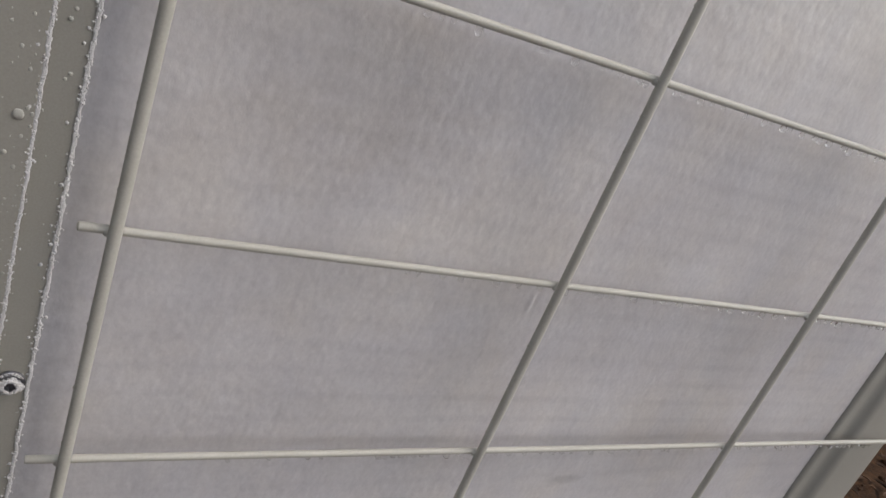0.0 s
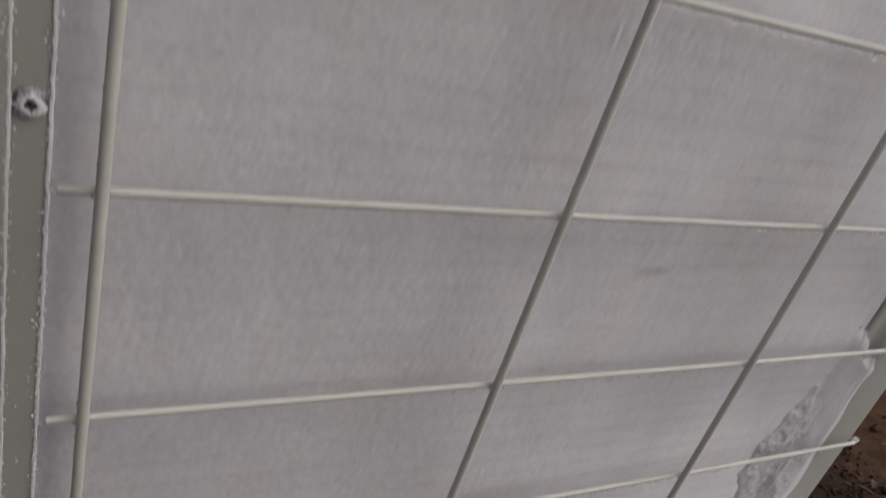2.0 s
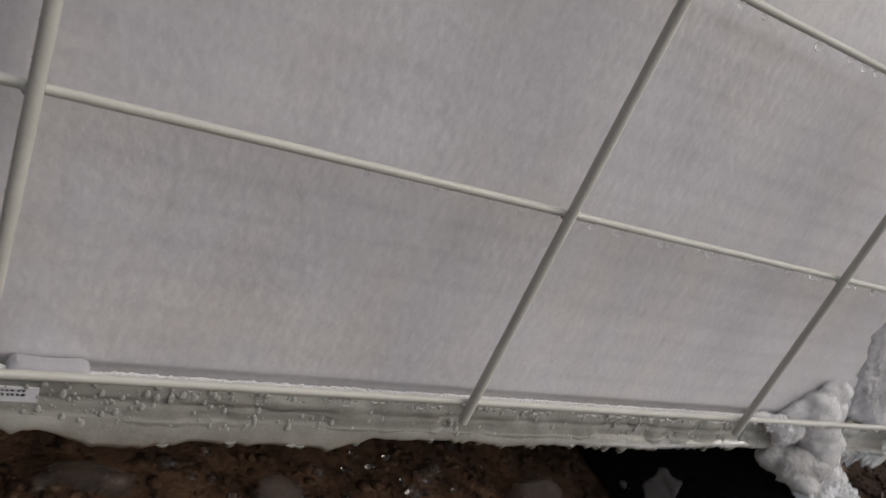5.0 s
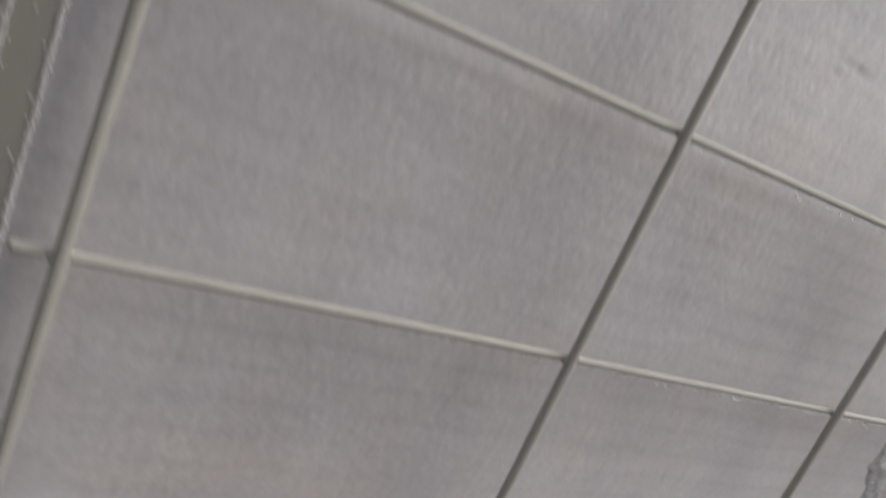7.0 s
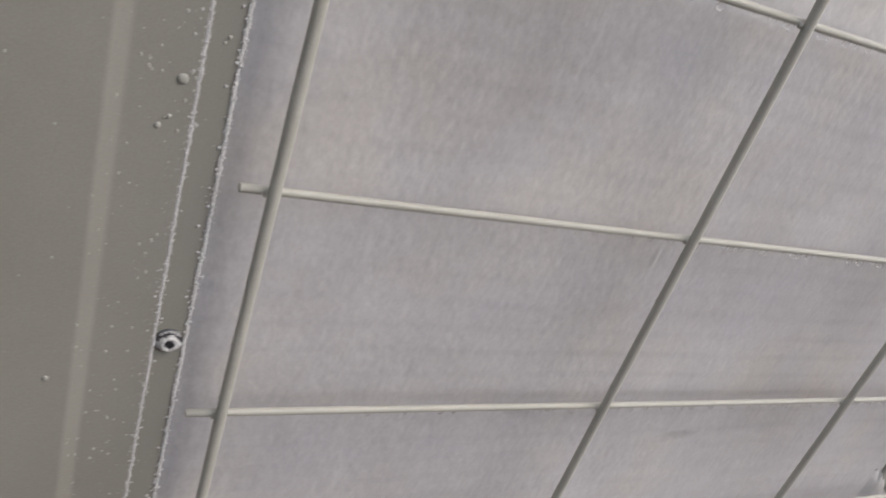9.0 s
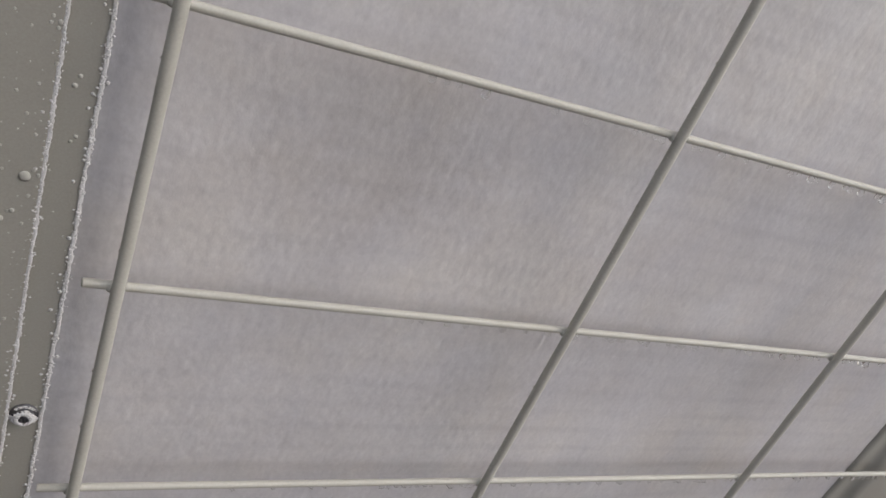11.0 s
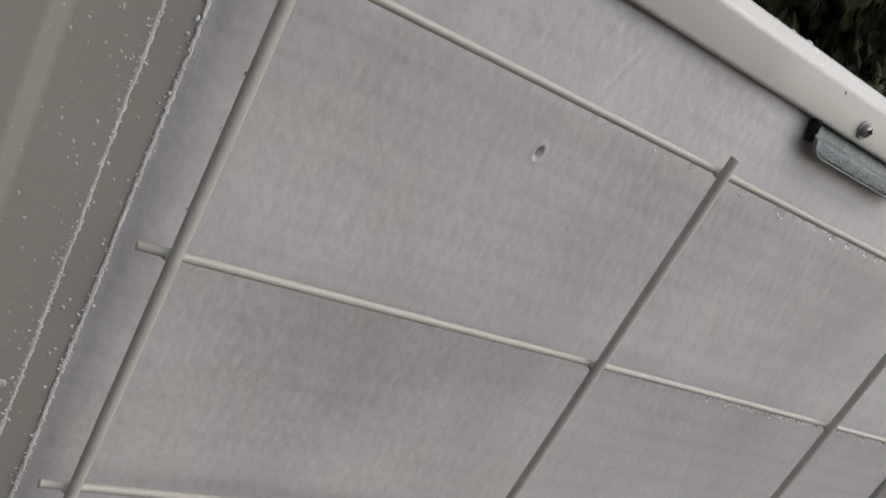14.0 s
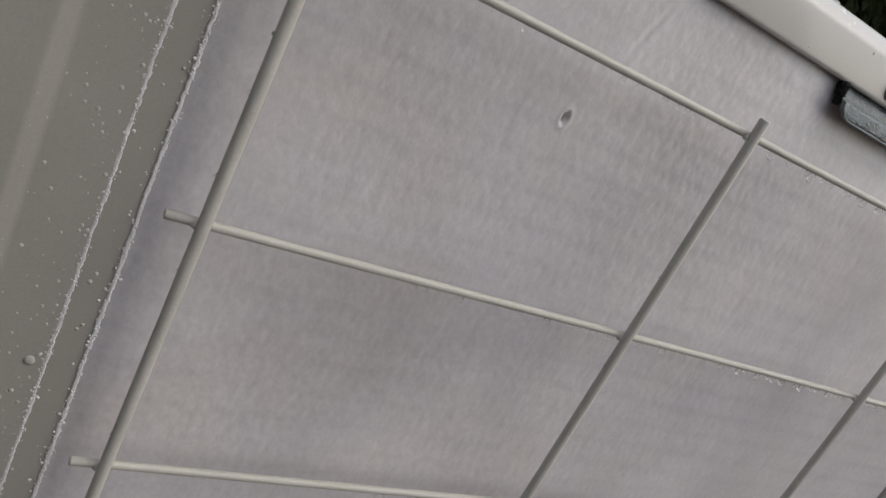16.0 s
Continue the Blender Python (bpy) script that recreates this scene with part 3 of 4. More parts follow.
def rime_ridge(name, a, b, size, seed, parent, beads, side=(-1, 0, 0), deep=0.5):
    """A continuous crumbly frost ridge along a straight edge, with frozen beads beside it."""
    r = np.random.default_rng(seed)
    a, b = np.array(a), np.array(b)
    length = np.linalg.norm(b - a)
    d = (b - a) / length
    u = np.array((0.0, -1.0, 0.0))
    w = np.cross(d, u)
    n, sides = int(length / 0.00035), 10
    t = np.arange(n)
    slow, fast, tiny = value_noise(r, t / 45.0, t * 0.0), value_noise(r, t / 9.0, t * 0.0), value_noise(r, t / 3.2, t * 0.0)
    sway = (value_noise(r, t / 30.0, t * 0.0) - 0.5) * size * 0.3 + (value_noise(r, t / 5.0, t * 0.0) - 0.5) * size * 0.35
    ang = np.arange(sides) * 2 * math.pi / sides
    fine = value_noise(r, np.repeat(t, sides) / 2.6, np.tile(np.arange(sides), n) / 1.1).reshape(n, sides)
    rad = size * (0.62 if beads else 1.0) * (0.70 + 0.20 * slow + 0.22 * fast + 0.15 * tiny)[:, None] * (0.55 + 0.9 * fine)
    base = a + d * (t / (n - 1) * length)[:, None] + w * sway[:, None]
    v = base[:, None, :] + rad[:, :, None] * (np.cos(ang)[None, :, None] * w + deep * np.sin(ang)[None, :, None] * u)
    v = v.reshape(-1, 3)
    faces = [(i * sides + k, i * sides + (k + 1) % sides, (i + 1) * sides + (k + 1) % sides, (i + 1) * sides + k) for i in range(n - 1) for k in range(sides)]
    items = []
    side = np.array(side, float)
    for _ in range(int(length / 0.00055) if beads else 0):
        q = a + d * length * r.random() + w * size * 0.5 * r.normal() + u * size * 0.3 * r.random()
        k = size * (0.18 + 0.34 * r.random() ** 2)
        items.append((tuple(q), (k, k * 0.7, k), 0.0))
    for _ in range(beads):
        q = a + d * length * r.random()
        s = size * (0.22 + 0.55 * r.random() ** 2)
        off = side * size * (0.9 + 2.2 * r.random() ** 2) if r.random() < 0.8 else -side * size * (0.8 + r.random())
        items.append((tuple(q + off), (s, s * 0.4, s), 0.0))
    if items:
        bv, bf = lumps(r, items, 1, 0.15)
        faces += [tuple(len(v) + k for k in f) for f in bf]
        v = np.concatenate([v, np.array(bv)])
    return mesh_object(name, v, faces, M_RIME, parent)


rime_ridge("rime_seam", (-0.0128, 0.0178, 0.1270), (-0.0128, 0.0178, 0.7100), 0.00100, 21, pump, 160, (-1, 0, 0), 0.3)
rime_ridge("rime_seam", (-0.0238, 0.0150, 0.1270), (-0.0238, 0.0150, 0.7100), 0.00088, 22, pump, 260, (-1, 0, 0), 0.3)
rime_ridge("rime_seam", (-0.0126, 0.0158, 0.1261), (0.4200, 0.0158, 0.1261), 0.00085, 23, pump, 0, (0, 0, 1), 1.2)


def build_label():
    st = part("sticker", box((-0.0062, 0.0137, 0.1142), (0.0196, 0.0148, 0.1202), 0.0002, 1), M_STICKER, pump, "white sticker with a row of unreadable digits")
    r = random.Random(8)
    bm = bmesh.new()
    for z, h, x0, x1 in ((0.1190, 0.0007, 0.0030, 0.0168), (0.1173, 0.0010, 0.0005, 0.0158)):
        x = x0
        while x < x1:
            w = 0.0007 + r.random() * 0.0005
            c = bmesh.ops.create_cube(bm, size=1.0)["verts"]
            for v in c:
                v.co = Vector((x + v.co.x * w, 0.01365 + v.co.y * 0.0002, z + v.co.z * h))
            x += w + 0.0006
    part("print_bars", bm, M_INK, st, "row of dark printed bars", smooth=False)


build_label()

# ---- wire guard ----
guard = new("wire_guard")
tagged(guard, "beige plastic-coated wire guard over the coil", "wire guard")
WIRE_R, ROD_R = 0.00204, 0.00150


def build_guard():
    r = random.Random(3)
    for i in range(7):
        z = Z_LOW + PITCH_Z * i + ROW_DZ[i]
        left = (-0.0106, -0.0106, -0.0105, -0.0109, -0.0092, -0.0094, -0.0094)[i]
        xs = np.linspace(left, 0.5262, 40)
        path = [(x, 0.0014 + 0.00010 * math.sin(x * 19 + i * 2), z + 0.00022 * math.sin(x * 11 + i)) for x in xs]
        radii = [ROD_R * (1 + 0.02 * r.uniform(-1, 1)) for _ in xs]
        path = [(left - 0.0004, path[0][1], path[0][2])] + path + [(0.5266, path[-1][1], path[-1][2])]
        radii = [ROD_R * 0.78] + radii + [ROD_R * 0.78]
        part("horizontal_wire", tube(path, radii), M_WIRE, guard)
    for i in range(3):
        x = COLUMN[i]
        zs = np.linspace(0.1275, 0.6822, 40)
        path = [(x + 0.00022 * math.sin(z * 12 + i), -0.0017 + 0.00010 * math.sin(z * 17), z) for z in zs]
        radii = [WIRE_R * (1 + 0.02 * r.uniform(-1, 1)) for _ in zs]
        path = [(path[0][0], path[0][1], 0.1271)] + path + [(path[-1][0], path[-1][1], 0.6826)]
        radii = [WIRE_R * 0.78] + radii + [WIRE_R * 0.78]
        part("vertical_wire", tube(path, radii), M_WIRE, guard)
    # weld beads where the wires cross
    rr = np.random.default_rng(31)
    for i in range(3):
        for j in range(7):
            x, z = COLUMN[i], Z_LOW + PITCH_Z * j + ROW_DZ[j]
            v, f = lumps(rr, [((x - 0.0012, 0.0001, z - 0.0006), (0.0019, 0.0012, 0.0015), 0.0)], 2, 0.12)
            mesh_object("weld_bead", v, f, M_WIRE, guard)


build_guard()

# ---- water and frozen drops ----


def drop_shape(bm, place, r, length, sides=10, flat=1.0):
    """A hanging drop: a neck that widens to a round foot."""
    x, y, z = place
    prof = [(0.55, 0.0), (0.75, -0.35), (0.92, -0.8), (0.95, -1.2), (0.78, -1.6), (0.45, -1.85), (0.12, -1.95)]
    rings = []
    for k, d in prof:
        rings.append([bm.verts.new((x + r * k * math.cos(2 * math.pi * i / sides), y + r * k * flat * math.sin(2 * math.pi * i / sides), z + d * length * 0.5)) for i in range(sides)])
    for a, b in zip(rings, rings[1:]):
        for i in range(sides):
            bm.faces.new((a[i], a[(i + 1) % sides], b[(i + 1) % sides], b[i]))
    bm.faces.new(rings[0])
    bm.faces.new(rings[-1][::-1])


def build_drops():
    r = random.Random(12)
    bm = bmesh.new()
    for i in range(7):
        z = Z_LOW + PITCH_Z * i + ROW_DZ[i]
        x = 0.03 + r.random() * 0.05
        while x < 0.50:
            dense = 0.35 if x < 0.12 else 1.0
            if r.random() < dense and min(abs(x - c) for c in COLUMN) > 0.003:
                rad = 0.0010 + 0.0008 * r.random() ** 2
                drop_shape(bm, (x, 0.0014, z - ROD_R + 0.0004), rad, rad * (1.6 + r.random()))
            x += 0.003 + 0.011 * r.random() ** 1.6
    for c in COLUMN:
        z = 0.14
        while z < 0.66:
            rad = 0.0004 + 0.0005 * r.random() ** 2
            drop_shape(bm, (c - WIRE_R + 0.0002, -0.0017 + 0.0005 * r.uniform(-1, 1), z), rad, rad * 1.5)
            z += 0.006 + 0.03 * r.random() ** 1.5
    tagged(part("water_drops", bm, M_WATER, None), "clear water drops hanging from the wire guard", "water drops", kind="stuff")

    q = np.random.default_rng(14)
    items = []
    for _ in range(760):
        near = q.random() < 0.72
        x = -0.0245 - 0.024 * q.random() ** 1.4 if near else -0.047 - 0.20 * q.random()
        z = 0.13 + 0.575 * q.random()
        s = 0.00020 + 0.0005 * q.random() ** 2.5
        y = 0.0149 if x > -0.0434 else float(np.interp(x, [-0.0484, -0.0434], [0.0124, 0.0149]))
        items.append(((x, y, z), (s, s * 0.22, s * (1 + 0.2 * q.random())), 0.0))
    for _ in range(50):
        s = 0.0002 + 0.0006 * q.random() ** 3
        items.append(((-0.0143 - 0.009 * q.random(), 0.0180, 0.13 + 0.575 * q.random()), (s, s * 0.7, s), 0.0))
    items.append(((-0.0283, 0.0147, 0.5202), (0.0016, 0.0007, 0.0017), 0.0))
    items.append(((-0.0332, 0.0147, 0.5050), (0.0010, 0.0005, 0.0011), 0.0))
    items.append(((-0.0304, 0.0147, 0.5082), (0.0008, 0.0004, 0.0008), 0.0))
    items.append(((-0.0558, 0.0123, 0.4105), (0.0011, 0.0005, 0.0013), 0.0))
    for _ in range(26):
        s = 0.0003 + 0.0010 * q.random() ** 3
        items.append(((0.18 + 0.36 * q.random(), 0.0146, 0.7125 + 0.014 * q.random()), (s * 0.8, s * 0.3, s * 0.8), 0.0))
    for _ in range(60):
        s = 0.0006 + 0.0014 * q.random() ** 2
        items.append(((0.15 + 0.38 * q.random(), 0.0195 + 0.006 * q.random(), TOP_Z - 0.0002), (s, s, s * 0.6), 0.0))
    for _ in range(1500):
        s = 0.00010 + 0.0004 * q.random() ** 4
        z = 0.6984 + 0.0125 * q.random() ** 1.3
        items.append(((0.226 + 0.074 * q.random(), float(np.interp(z, [0.6986, 0.7036, 0.7050, 0.7115], [0.0118, 0.0124, 0.0150, 0.0190])) - 0.0002, z), (s * 0.8, s * 0.5, s * 0.8), 0.0))
    tagged(mesh_object("frozen_beads", *lumps(q, items, 2, 0.05), M_BEAD), "small frozen droplets on the beige casing", "frost", kind="stuff")

    bv, bf = ball(2)
    bv = np.array(bv)
    verts, faces = [], []
    for _ in range(1150):
        x, z = r.uniform(-0.06, 0.50), 0.1050 + 0.0195 * r.random() ** 0.8
        rad = 0.0003 + 0.0010 * r.random() ** 3
        y = np.interp(z, [0.1052, 0.1088, 0.1105, 0.114, 0.116, 0.118, 0.1255], [0.0140, 0.0134, 0.0142, 0.0142, 0.0150, 0.0142, 0.0148])
        taper = 1 - 0.38 * bv[:, 2]
        tall = rad * (1.1 + 0.7 * r.random())
        at = len(verts)
        verts += list(np.stack([x + bv[:, 0] * taper * rad, y - 0.0009 + bv[:, 1] * taper * rad * 0.35, z + bv[:, 2] * tall], 1))
        faces += [tuple(at + k for k in f) for f in bf]
    tagged(mesh_object("frozen_drips", verts, faces, M_DRIP), "frozen drips on the front of the base pan", "ice", kind="stuff")


build_drops()

# ---- ice on the unit ----


def build_pan_ice():
    """Ice skirt along the lower edge of the base pan, ending in short ragged icicles."""
    r = np.random.default_rng(41)
    n = 760
    x = np.linspace(-0.09, 0.545, n)
    low = np.interp(x, [-0.09, 0.02, 0.027, 0.038, 0.056, 0.064, 0.097, 0.129, 0.139, 0.146, 0.195, 0.207, 0.223, 0.258, 0.30, 0.343, 0.372, 0.43, 0.50, 0.52, 0.545],
                    [0.1050, 0.1046, 0.1025, 0.0985, 0.0975, 0.1005, 0.1000, 0.0982, 0.1015, 0.1046, 0.1050, 0.1025, 0.1022, 0.1040, 0.1025, 0.1050, 0.1060, 0.1060, 0.1035, 0.0995, 0.0940])
    low -= 0.0012 * value_noise(r, x / 0.012, x * 0) ** 2 + 0.0010 * value_noise(r, x / 0.004, x * 0)
    for t in r.random(60) * 0.63 - 0.09:
        low -= (0.0006 + 0.0016 * r.random() ** 2) * np.clip(1 - np.abs(x - t) / (0.0016 + 0.0016 * r.random()), 0, 1) ** 0.8
    low -= 0.006 * np.clip((x - 0.50) / 0.03, 0, 1) * value_noise(r, x / 0.006, x * 0)
    thick = 0.0005 + 0.0013 * value_noise(r, x / 0.02, x * 0)
    rows = []
    for k, d in ((0.0, 0.0), (0.25, 0.7), (0.55, 1.0), (0.8, 0.85), (1.0, 0.15)):
        z = 0.1095 + (low - 0.1095) * k
        rows.append(np.stack([x, 0.0132 - thick * d, z], 1))
    for k, d in ((1.0, -0.6), (0.85, -1.0), (0.6, -0.4)):
        z = 0.1095 + (low - 0.1095) * k
        rows.append(np.stack([x, 0.0160 - thick * d, z], 1))
    v = np.stack(rows, 1)
    ob = mesh_object("pan_ice", v.reshape(-1, 3), grid_faces(n, len(rows)), M_GLAZE)
    tagged(ob, "ragged ice fringe hanging from the base pan", "ice")
    gx, gz = np.meshgrid(np.linspace(-0.08, 0.50, 560), np.linspace(0.1050, 0.1225, 46), indexing="ij")
    face = np.interp(gz, [0.1052, 0.1088, 0.1105, 0.114, 0.116, 0.118, 0.1255], [0.0140, 0.0134, 0.0142, 0.0142, 0.0150, 0.0142, 0.0148])
    film = value_noise(r, gx / 0.035, gz / 0.012) * 0.55 + value_noise(r, gx / 0.010, gz / 0.008) * 0.45 + (0.117 - gz) * 12 - 0.44
    film *= np.clip((0.1222 - gz) / 0.003, 0, 1)
    deep = np.clip(film / 0.25, 0, 1) ** 0.6 * (0.0006 + 0.0010 * value_noise(r, gx / 0.006, gz / 0.009))
    flat = face * (1 - np.clip(film / 0.4, 0, 1)) + 0.0138 * np.clip(film / 0.4, 0, 1)
    v, f = used_only(np.stack([gx, np.minimum(face, flat) - deep, gz], -1).reshape(-1, 3), grid_faces(560, 46, film > 0))
    mesh_object("ice_glaze", v, f, M_GLAZE, ob)
    for k in range(34):
        i = int(r.integers(10, n - 10))
        rad, ln = 0.0012 + 0.0010 * r.random(), 0.0010 + 0.0028 * r.random() ** 2
        top = Vector((x[i], 0.0140, low[i] + 0.0012))
        path = [top, top + Vector((0.0002, 0, -0.0010)), top + Vector((0.0003 * r.normal(), 0, -0.0010 - ln * 0.55)), top + Vector((0.0004 * r.normal(), 0, -0.0010 - ln * 0.9)), top + Vector((0.0004 * r.normal(), 0, -0.0012 - ln))]
        part("icicle", tube(path, [rad * 1.5, rad * 1.25, rad * 1.0, rad * 0.8, rad * 0.3], 9), M_GLAZE, ob)


def build_corner_ice():
    """Thick clear ice over the corner of the coil, and the white lump that runs down onto the rubber foot."""
    r = np.random.default_rng(43)
    nx, nz = 280, 430
    xs, zs = np.linspace(0.40, 0.546, nx), np.linspace(0.098, 0.33, nz)
    x, z = np.meshgrid(xs, zs, indexing="ij")
    left = np.interp(z, [0.136, 0.150, 0.175, 0.188, 0.207, 0.221, 0.249, 0.268, 0.276], [0.470, 0.461, 0.449, 0.444, 0.442, 0.447, 0.457, 0.462, 0.470])
    right = np.interp(z, [0.136, 0.16, 0.205, 0.228, 0.25, 0.272], [0.500, 0.502, 0.497, 0.492, 0.486, 0.476])
    wob = (value_noise(r, x / 0.009, z / 0.009) - 0.5) * 0.010 + (value_noise(r, x / 0.003, z / 0.003) - 0.5) * 0.004
    m = np.minimum(np.minimum(x - left + wob, right - x + wob * 0.6), (z - 0.1275 + wob * 0.5) * 1.2)
    body = np.clip(m / 0.016, 0, 1)
    h = body ** 0.8 * (0.0015 + 0.0020 * value_noise(r, x / 0.016, z / 0.02) + 0.0022 * value_noise(r, x / 0.008, z / 0.009) + 0.0012 * value_noise(r, x / 0.0042, z / 0.0046) + 0.0006 * value_noise(r, x / 0.0020, z / 0.0020))
    h *= np.interp(z, [0.10, 0.24, 0.275], [1.1, 0.9, 0.5])
    y = np.interp(x, [0.474, 0.4995], [0.0196, 0.0104]) - h
    keep = h > 0.0002
    v, f = used_only(np.stack([x, y, z], -1).reshape(-1, 3), grid_faces(nx, nz, keep))
    corner = mesh_object("corner_ice", v, f, M_CORNER)
    tagged(corner, "lumpy clear ice grown over the corner of the coil", "ice")
    # smooth rime that has crept over the flange beside the coil
    fx, fz = np.meshgrid(np.linspace(0.462, 0.530, 140), np.linspace(0.124, 0.330, 300), indexing="ij")
    edge = np.interp(fz, [0.13, 0.16, 0.205, 0.228, 0.288, 0.309, 0.322], [0.521, 0.516, 0.510, 0.511, 0.509, 0.492, 0.474]) + (value_noise(r, fx / 0.02, fz / 0.016) - 0.5) * 0.006
    thin = np.clip(np.minimum(edge - fx, (fz - 0.1265) * 1.5) / 0.014, 0, 1) ** 0.8
    base = np.interp(fx, [0.474, 0.4995], [0.0192, 0.0102])
    panel = np.interp(fx, [0.4795, 0.4815, 0.4935, 0.4990], [0.0198, 0.0172, 0.0172, 0.0112])
    creep = np.clip((fx - 0.466) / 0.016, 0, 1)
    base = panel + (base + 0.0003 - creep * (0.0006 + 0.0010 * value_noise(r, fx / 0.008, fz / 0.010)) - panel) * np.clip(thin * 1.1, 0, 1)
    v, f = used_only(np.stack([fx, base, fz], -1).reshape(-1, 3), grid_faces(140, 300, thin > 0.01))
    tagged(mesh_object("rime_film", v, f, M_FILM, corner), "smooth grey rime film over the flange")
    for k in range(13):
        top = Vector((0.462 + 0.006 * k + 0.002 * r.normal(), 0.0128 - 0.002 * r.random(), 0.1010))
        ln, rad = 0.003 + 0.008 * r.random() ** 2, 0.0013 + 0.0012 * r.random()
        path = [top + Vector((0, 0, 0.004)), top, top + Vector((0.0006 * r.normal(), 0, -ln * 0.5)), top + Vector((0.0008 * r.normal(), 0, -ln * 0.9)), top + Vector((0.0008 * r.normal(), 0, -ln))]
        part("icicle", tube(path, [rad * 1.6, rad * 1.3, rad, rad * 0.75, rad * 0.2], 10), M_ICE, corner)

    bm = bmesh.new()
    for i in range(12):
        t = i / 11
        wide = float(np.interp(t, [0, 0.3, 0.6, 0.8, 1.0], [0.0150, 0.0165, 0.0140, 0.0135, 0.0180]))
        noisy_blob(bm, (0.430 + 0.034 * t ** 1.1, 0.0130 - 0.0130 * t, 0.1375 - 0.0455 * t), (wide, wide * 0.5 + 0.001, 0.0110), 4, 55, 0.24, i * 3.7)
    for k, (c, size) in enumerate([((0.419, 0.0150, 0.1290), (0.0120, 0.0060, 0.0110)), ((0.449, 0.0130, 0.1330), (0.0100, 0.0060, 0.0120)),
                                   ((0.463, 0.0090, 0.1110), (0.0085, 0.0070, 0.0120)), ((0.438, 0.0140, 0.1480), (0.0130, 0.0055, 0.0090))]):
        noisy_blob(bm, c, size, 4, 90, 0.25, 50 + k * 2.9)
    noisy_blob(bm, (0.464, -0.0035, 0.0885), (0.0280, 0.0135, 0.0045), 5, 90, 0.25, 8.0)
    lump = fused("ice_lump", bm, 0.0009, M_LUMP, 0.0020, 0.100, 14)
    tagged(lump, "white lump of ice between the coil and the rubber foot", "ice")
    bm = bmesh.new()
    for i, (c, s) in enumerate([((0.432, 0.0060, 0.1000), (0.0170, 0.0095, 0.0120)), ((0.422, 0.0130, 0.0985), (0.0150, 0.0080, 0.0090)), ((0.443, -0.0040, 0.0905), (0.0130, 0.0100, 0.0050)),
                              ((0.447, 0.0030, 0.1000), (0.0160, 0.0095, 0.0110)), ((0.436, -0.0020, 0.0930), (0.0120, 0.0110, 0.0060))]):
        noisy_blob(bm, c, s, 5, 90, 0.16, 31 + i * 3.1)
    skirt = fused("clear_skirt", bm, 0.0010, M_SKIRT, 0.0010, 9.0, 14)
    skirt.parent = lump
    tagged(skirt, "clear grey ice between the base pan and the foot")
    bm = bmesh.new()
    for k in range(9):
        noisy_blob(bm, (0.458 - 0.0012 * k, -0.0190 - 0.0002 * k, 0.086 - 0.0036 * k), (0.0056 - 0.0004 * k + 0.0014 * math.sin(k * 2.1), 0.0011, 0.0034), 3, 330, 0.55, k * 2.3)
    crust = fused("frozen_trickle", bm, 0.0006, M_FLAKE)
    crust.parent = lump
    tagged(crust, "frozen trickle down the front of the foot")
    # a thin smear that lies on the sloping flank of the foot
    ny, ns = 70, 60
    py, ps = np.meshgrid(np.linspace(0.026, 0.082, ny), np.linspace(0.008, 0.050, ns), indexing="ij")
    reach = 1 - np.hypot((py - 0.052 - (0.030 - ps) * 0.5) / 0.021, (ps - 0.030) / 0.015) + (value_noise(r, py / 0.007, ps / 0.007) - 0.5) * 1.7 - 0.32
    h = np.clip(reach / 0.3, 0, 1) ** 0.5 * (0.0012 + 0.0014 * value_noise(r, py / 0.006, ps / 0.006)) - 0.0004
    nx_, nz_ = -0.9274, 0.3741
    px = 0.3990 + ps * 0.3741 + nx_ * (h + 0.0008)
    pz = -0.0040 + ps * 0.9274 + nz_ * (h + 0.0008)
    v, f = used_only(np.stack([px, py, pz], -1).reshape(-1, 3), grid_faces(ny, ns, h > -0.0003))
    tagged(mesh_object("ice_patch", v, f, M_FLAKE), "thin smear of wet ice on the side of the rubber foot", "ice")
    q = np.random.default_rng(47)
    nu, nv = 170, 110
    cx, cy = np.meshgrid(np.linspace(0.424, 0.490, nu), np.linspace(-0.0215, 0.014, nv), indexing="ij")
    ragged = (value_noise(q, cx / 0.008, cy / 0.008) - 0.5) * 0.9
    inside = 1 - np.hypot((cx - 0.457) / 0.031, np.minimum(cy + 0.008, 0) / 0.0135) + ragged * 0.5
    crunch = 0.0050 * value_noise(q, cx / 0.0045, cy / 0.0045) + 0.0030 * value_noise(q, cx / 0.0022, cy / 0.0022) + 0.0012 * value_noise(q, cx / 0.0011, cy / 0.0011)
    ch = np.clip(inside / 0.25, 0, 1) ** 0.6 * (0.002 + crunch)
    cz = 0.0870 + ch - np.clip((-0.0165 - cy) / 0.005, 0, 1) ** 2 * 0.007
    v, f = used_only(np.stack([cx, cy, cz], -1).reshape(-1, 3), grid_faces(nu, nv, inside > 0.02))
    bed = mesh_object("crust", v, f, M_FROST_ICE, lump)
    tagged(bed, "crunchy white ice crust on the rubber foot")
    items = []
    for _ in range(700):
        x, y = 0.430 + 0.054 * q.random(), -0.0205 + 0.034 * q.random()
        a = 0.0004 + 0.0009 * q.random() ** 3
        items.append(((x, y, 0.0885 + 0.006 * q.random() - (0.006 if y < -0.017 else 0.0)), (a, a * (0.6 + 0.6 * q.random()), a * (0.5 + 0.6 * q.random())), q.random() * 6.3))
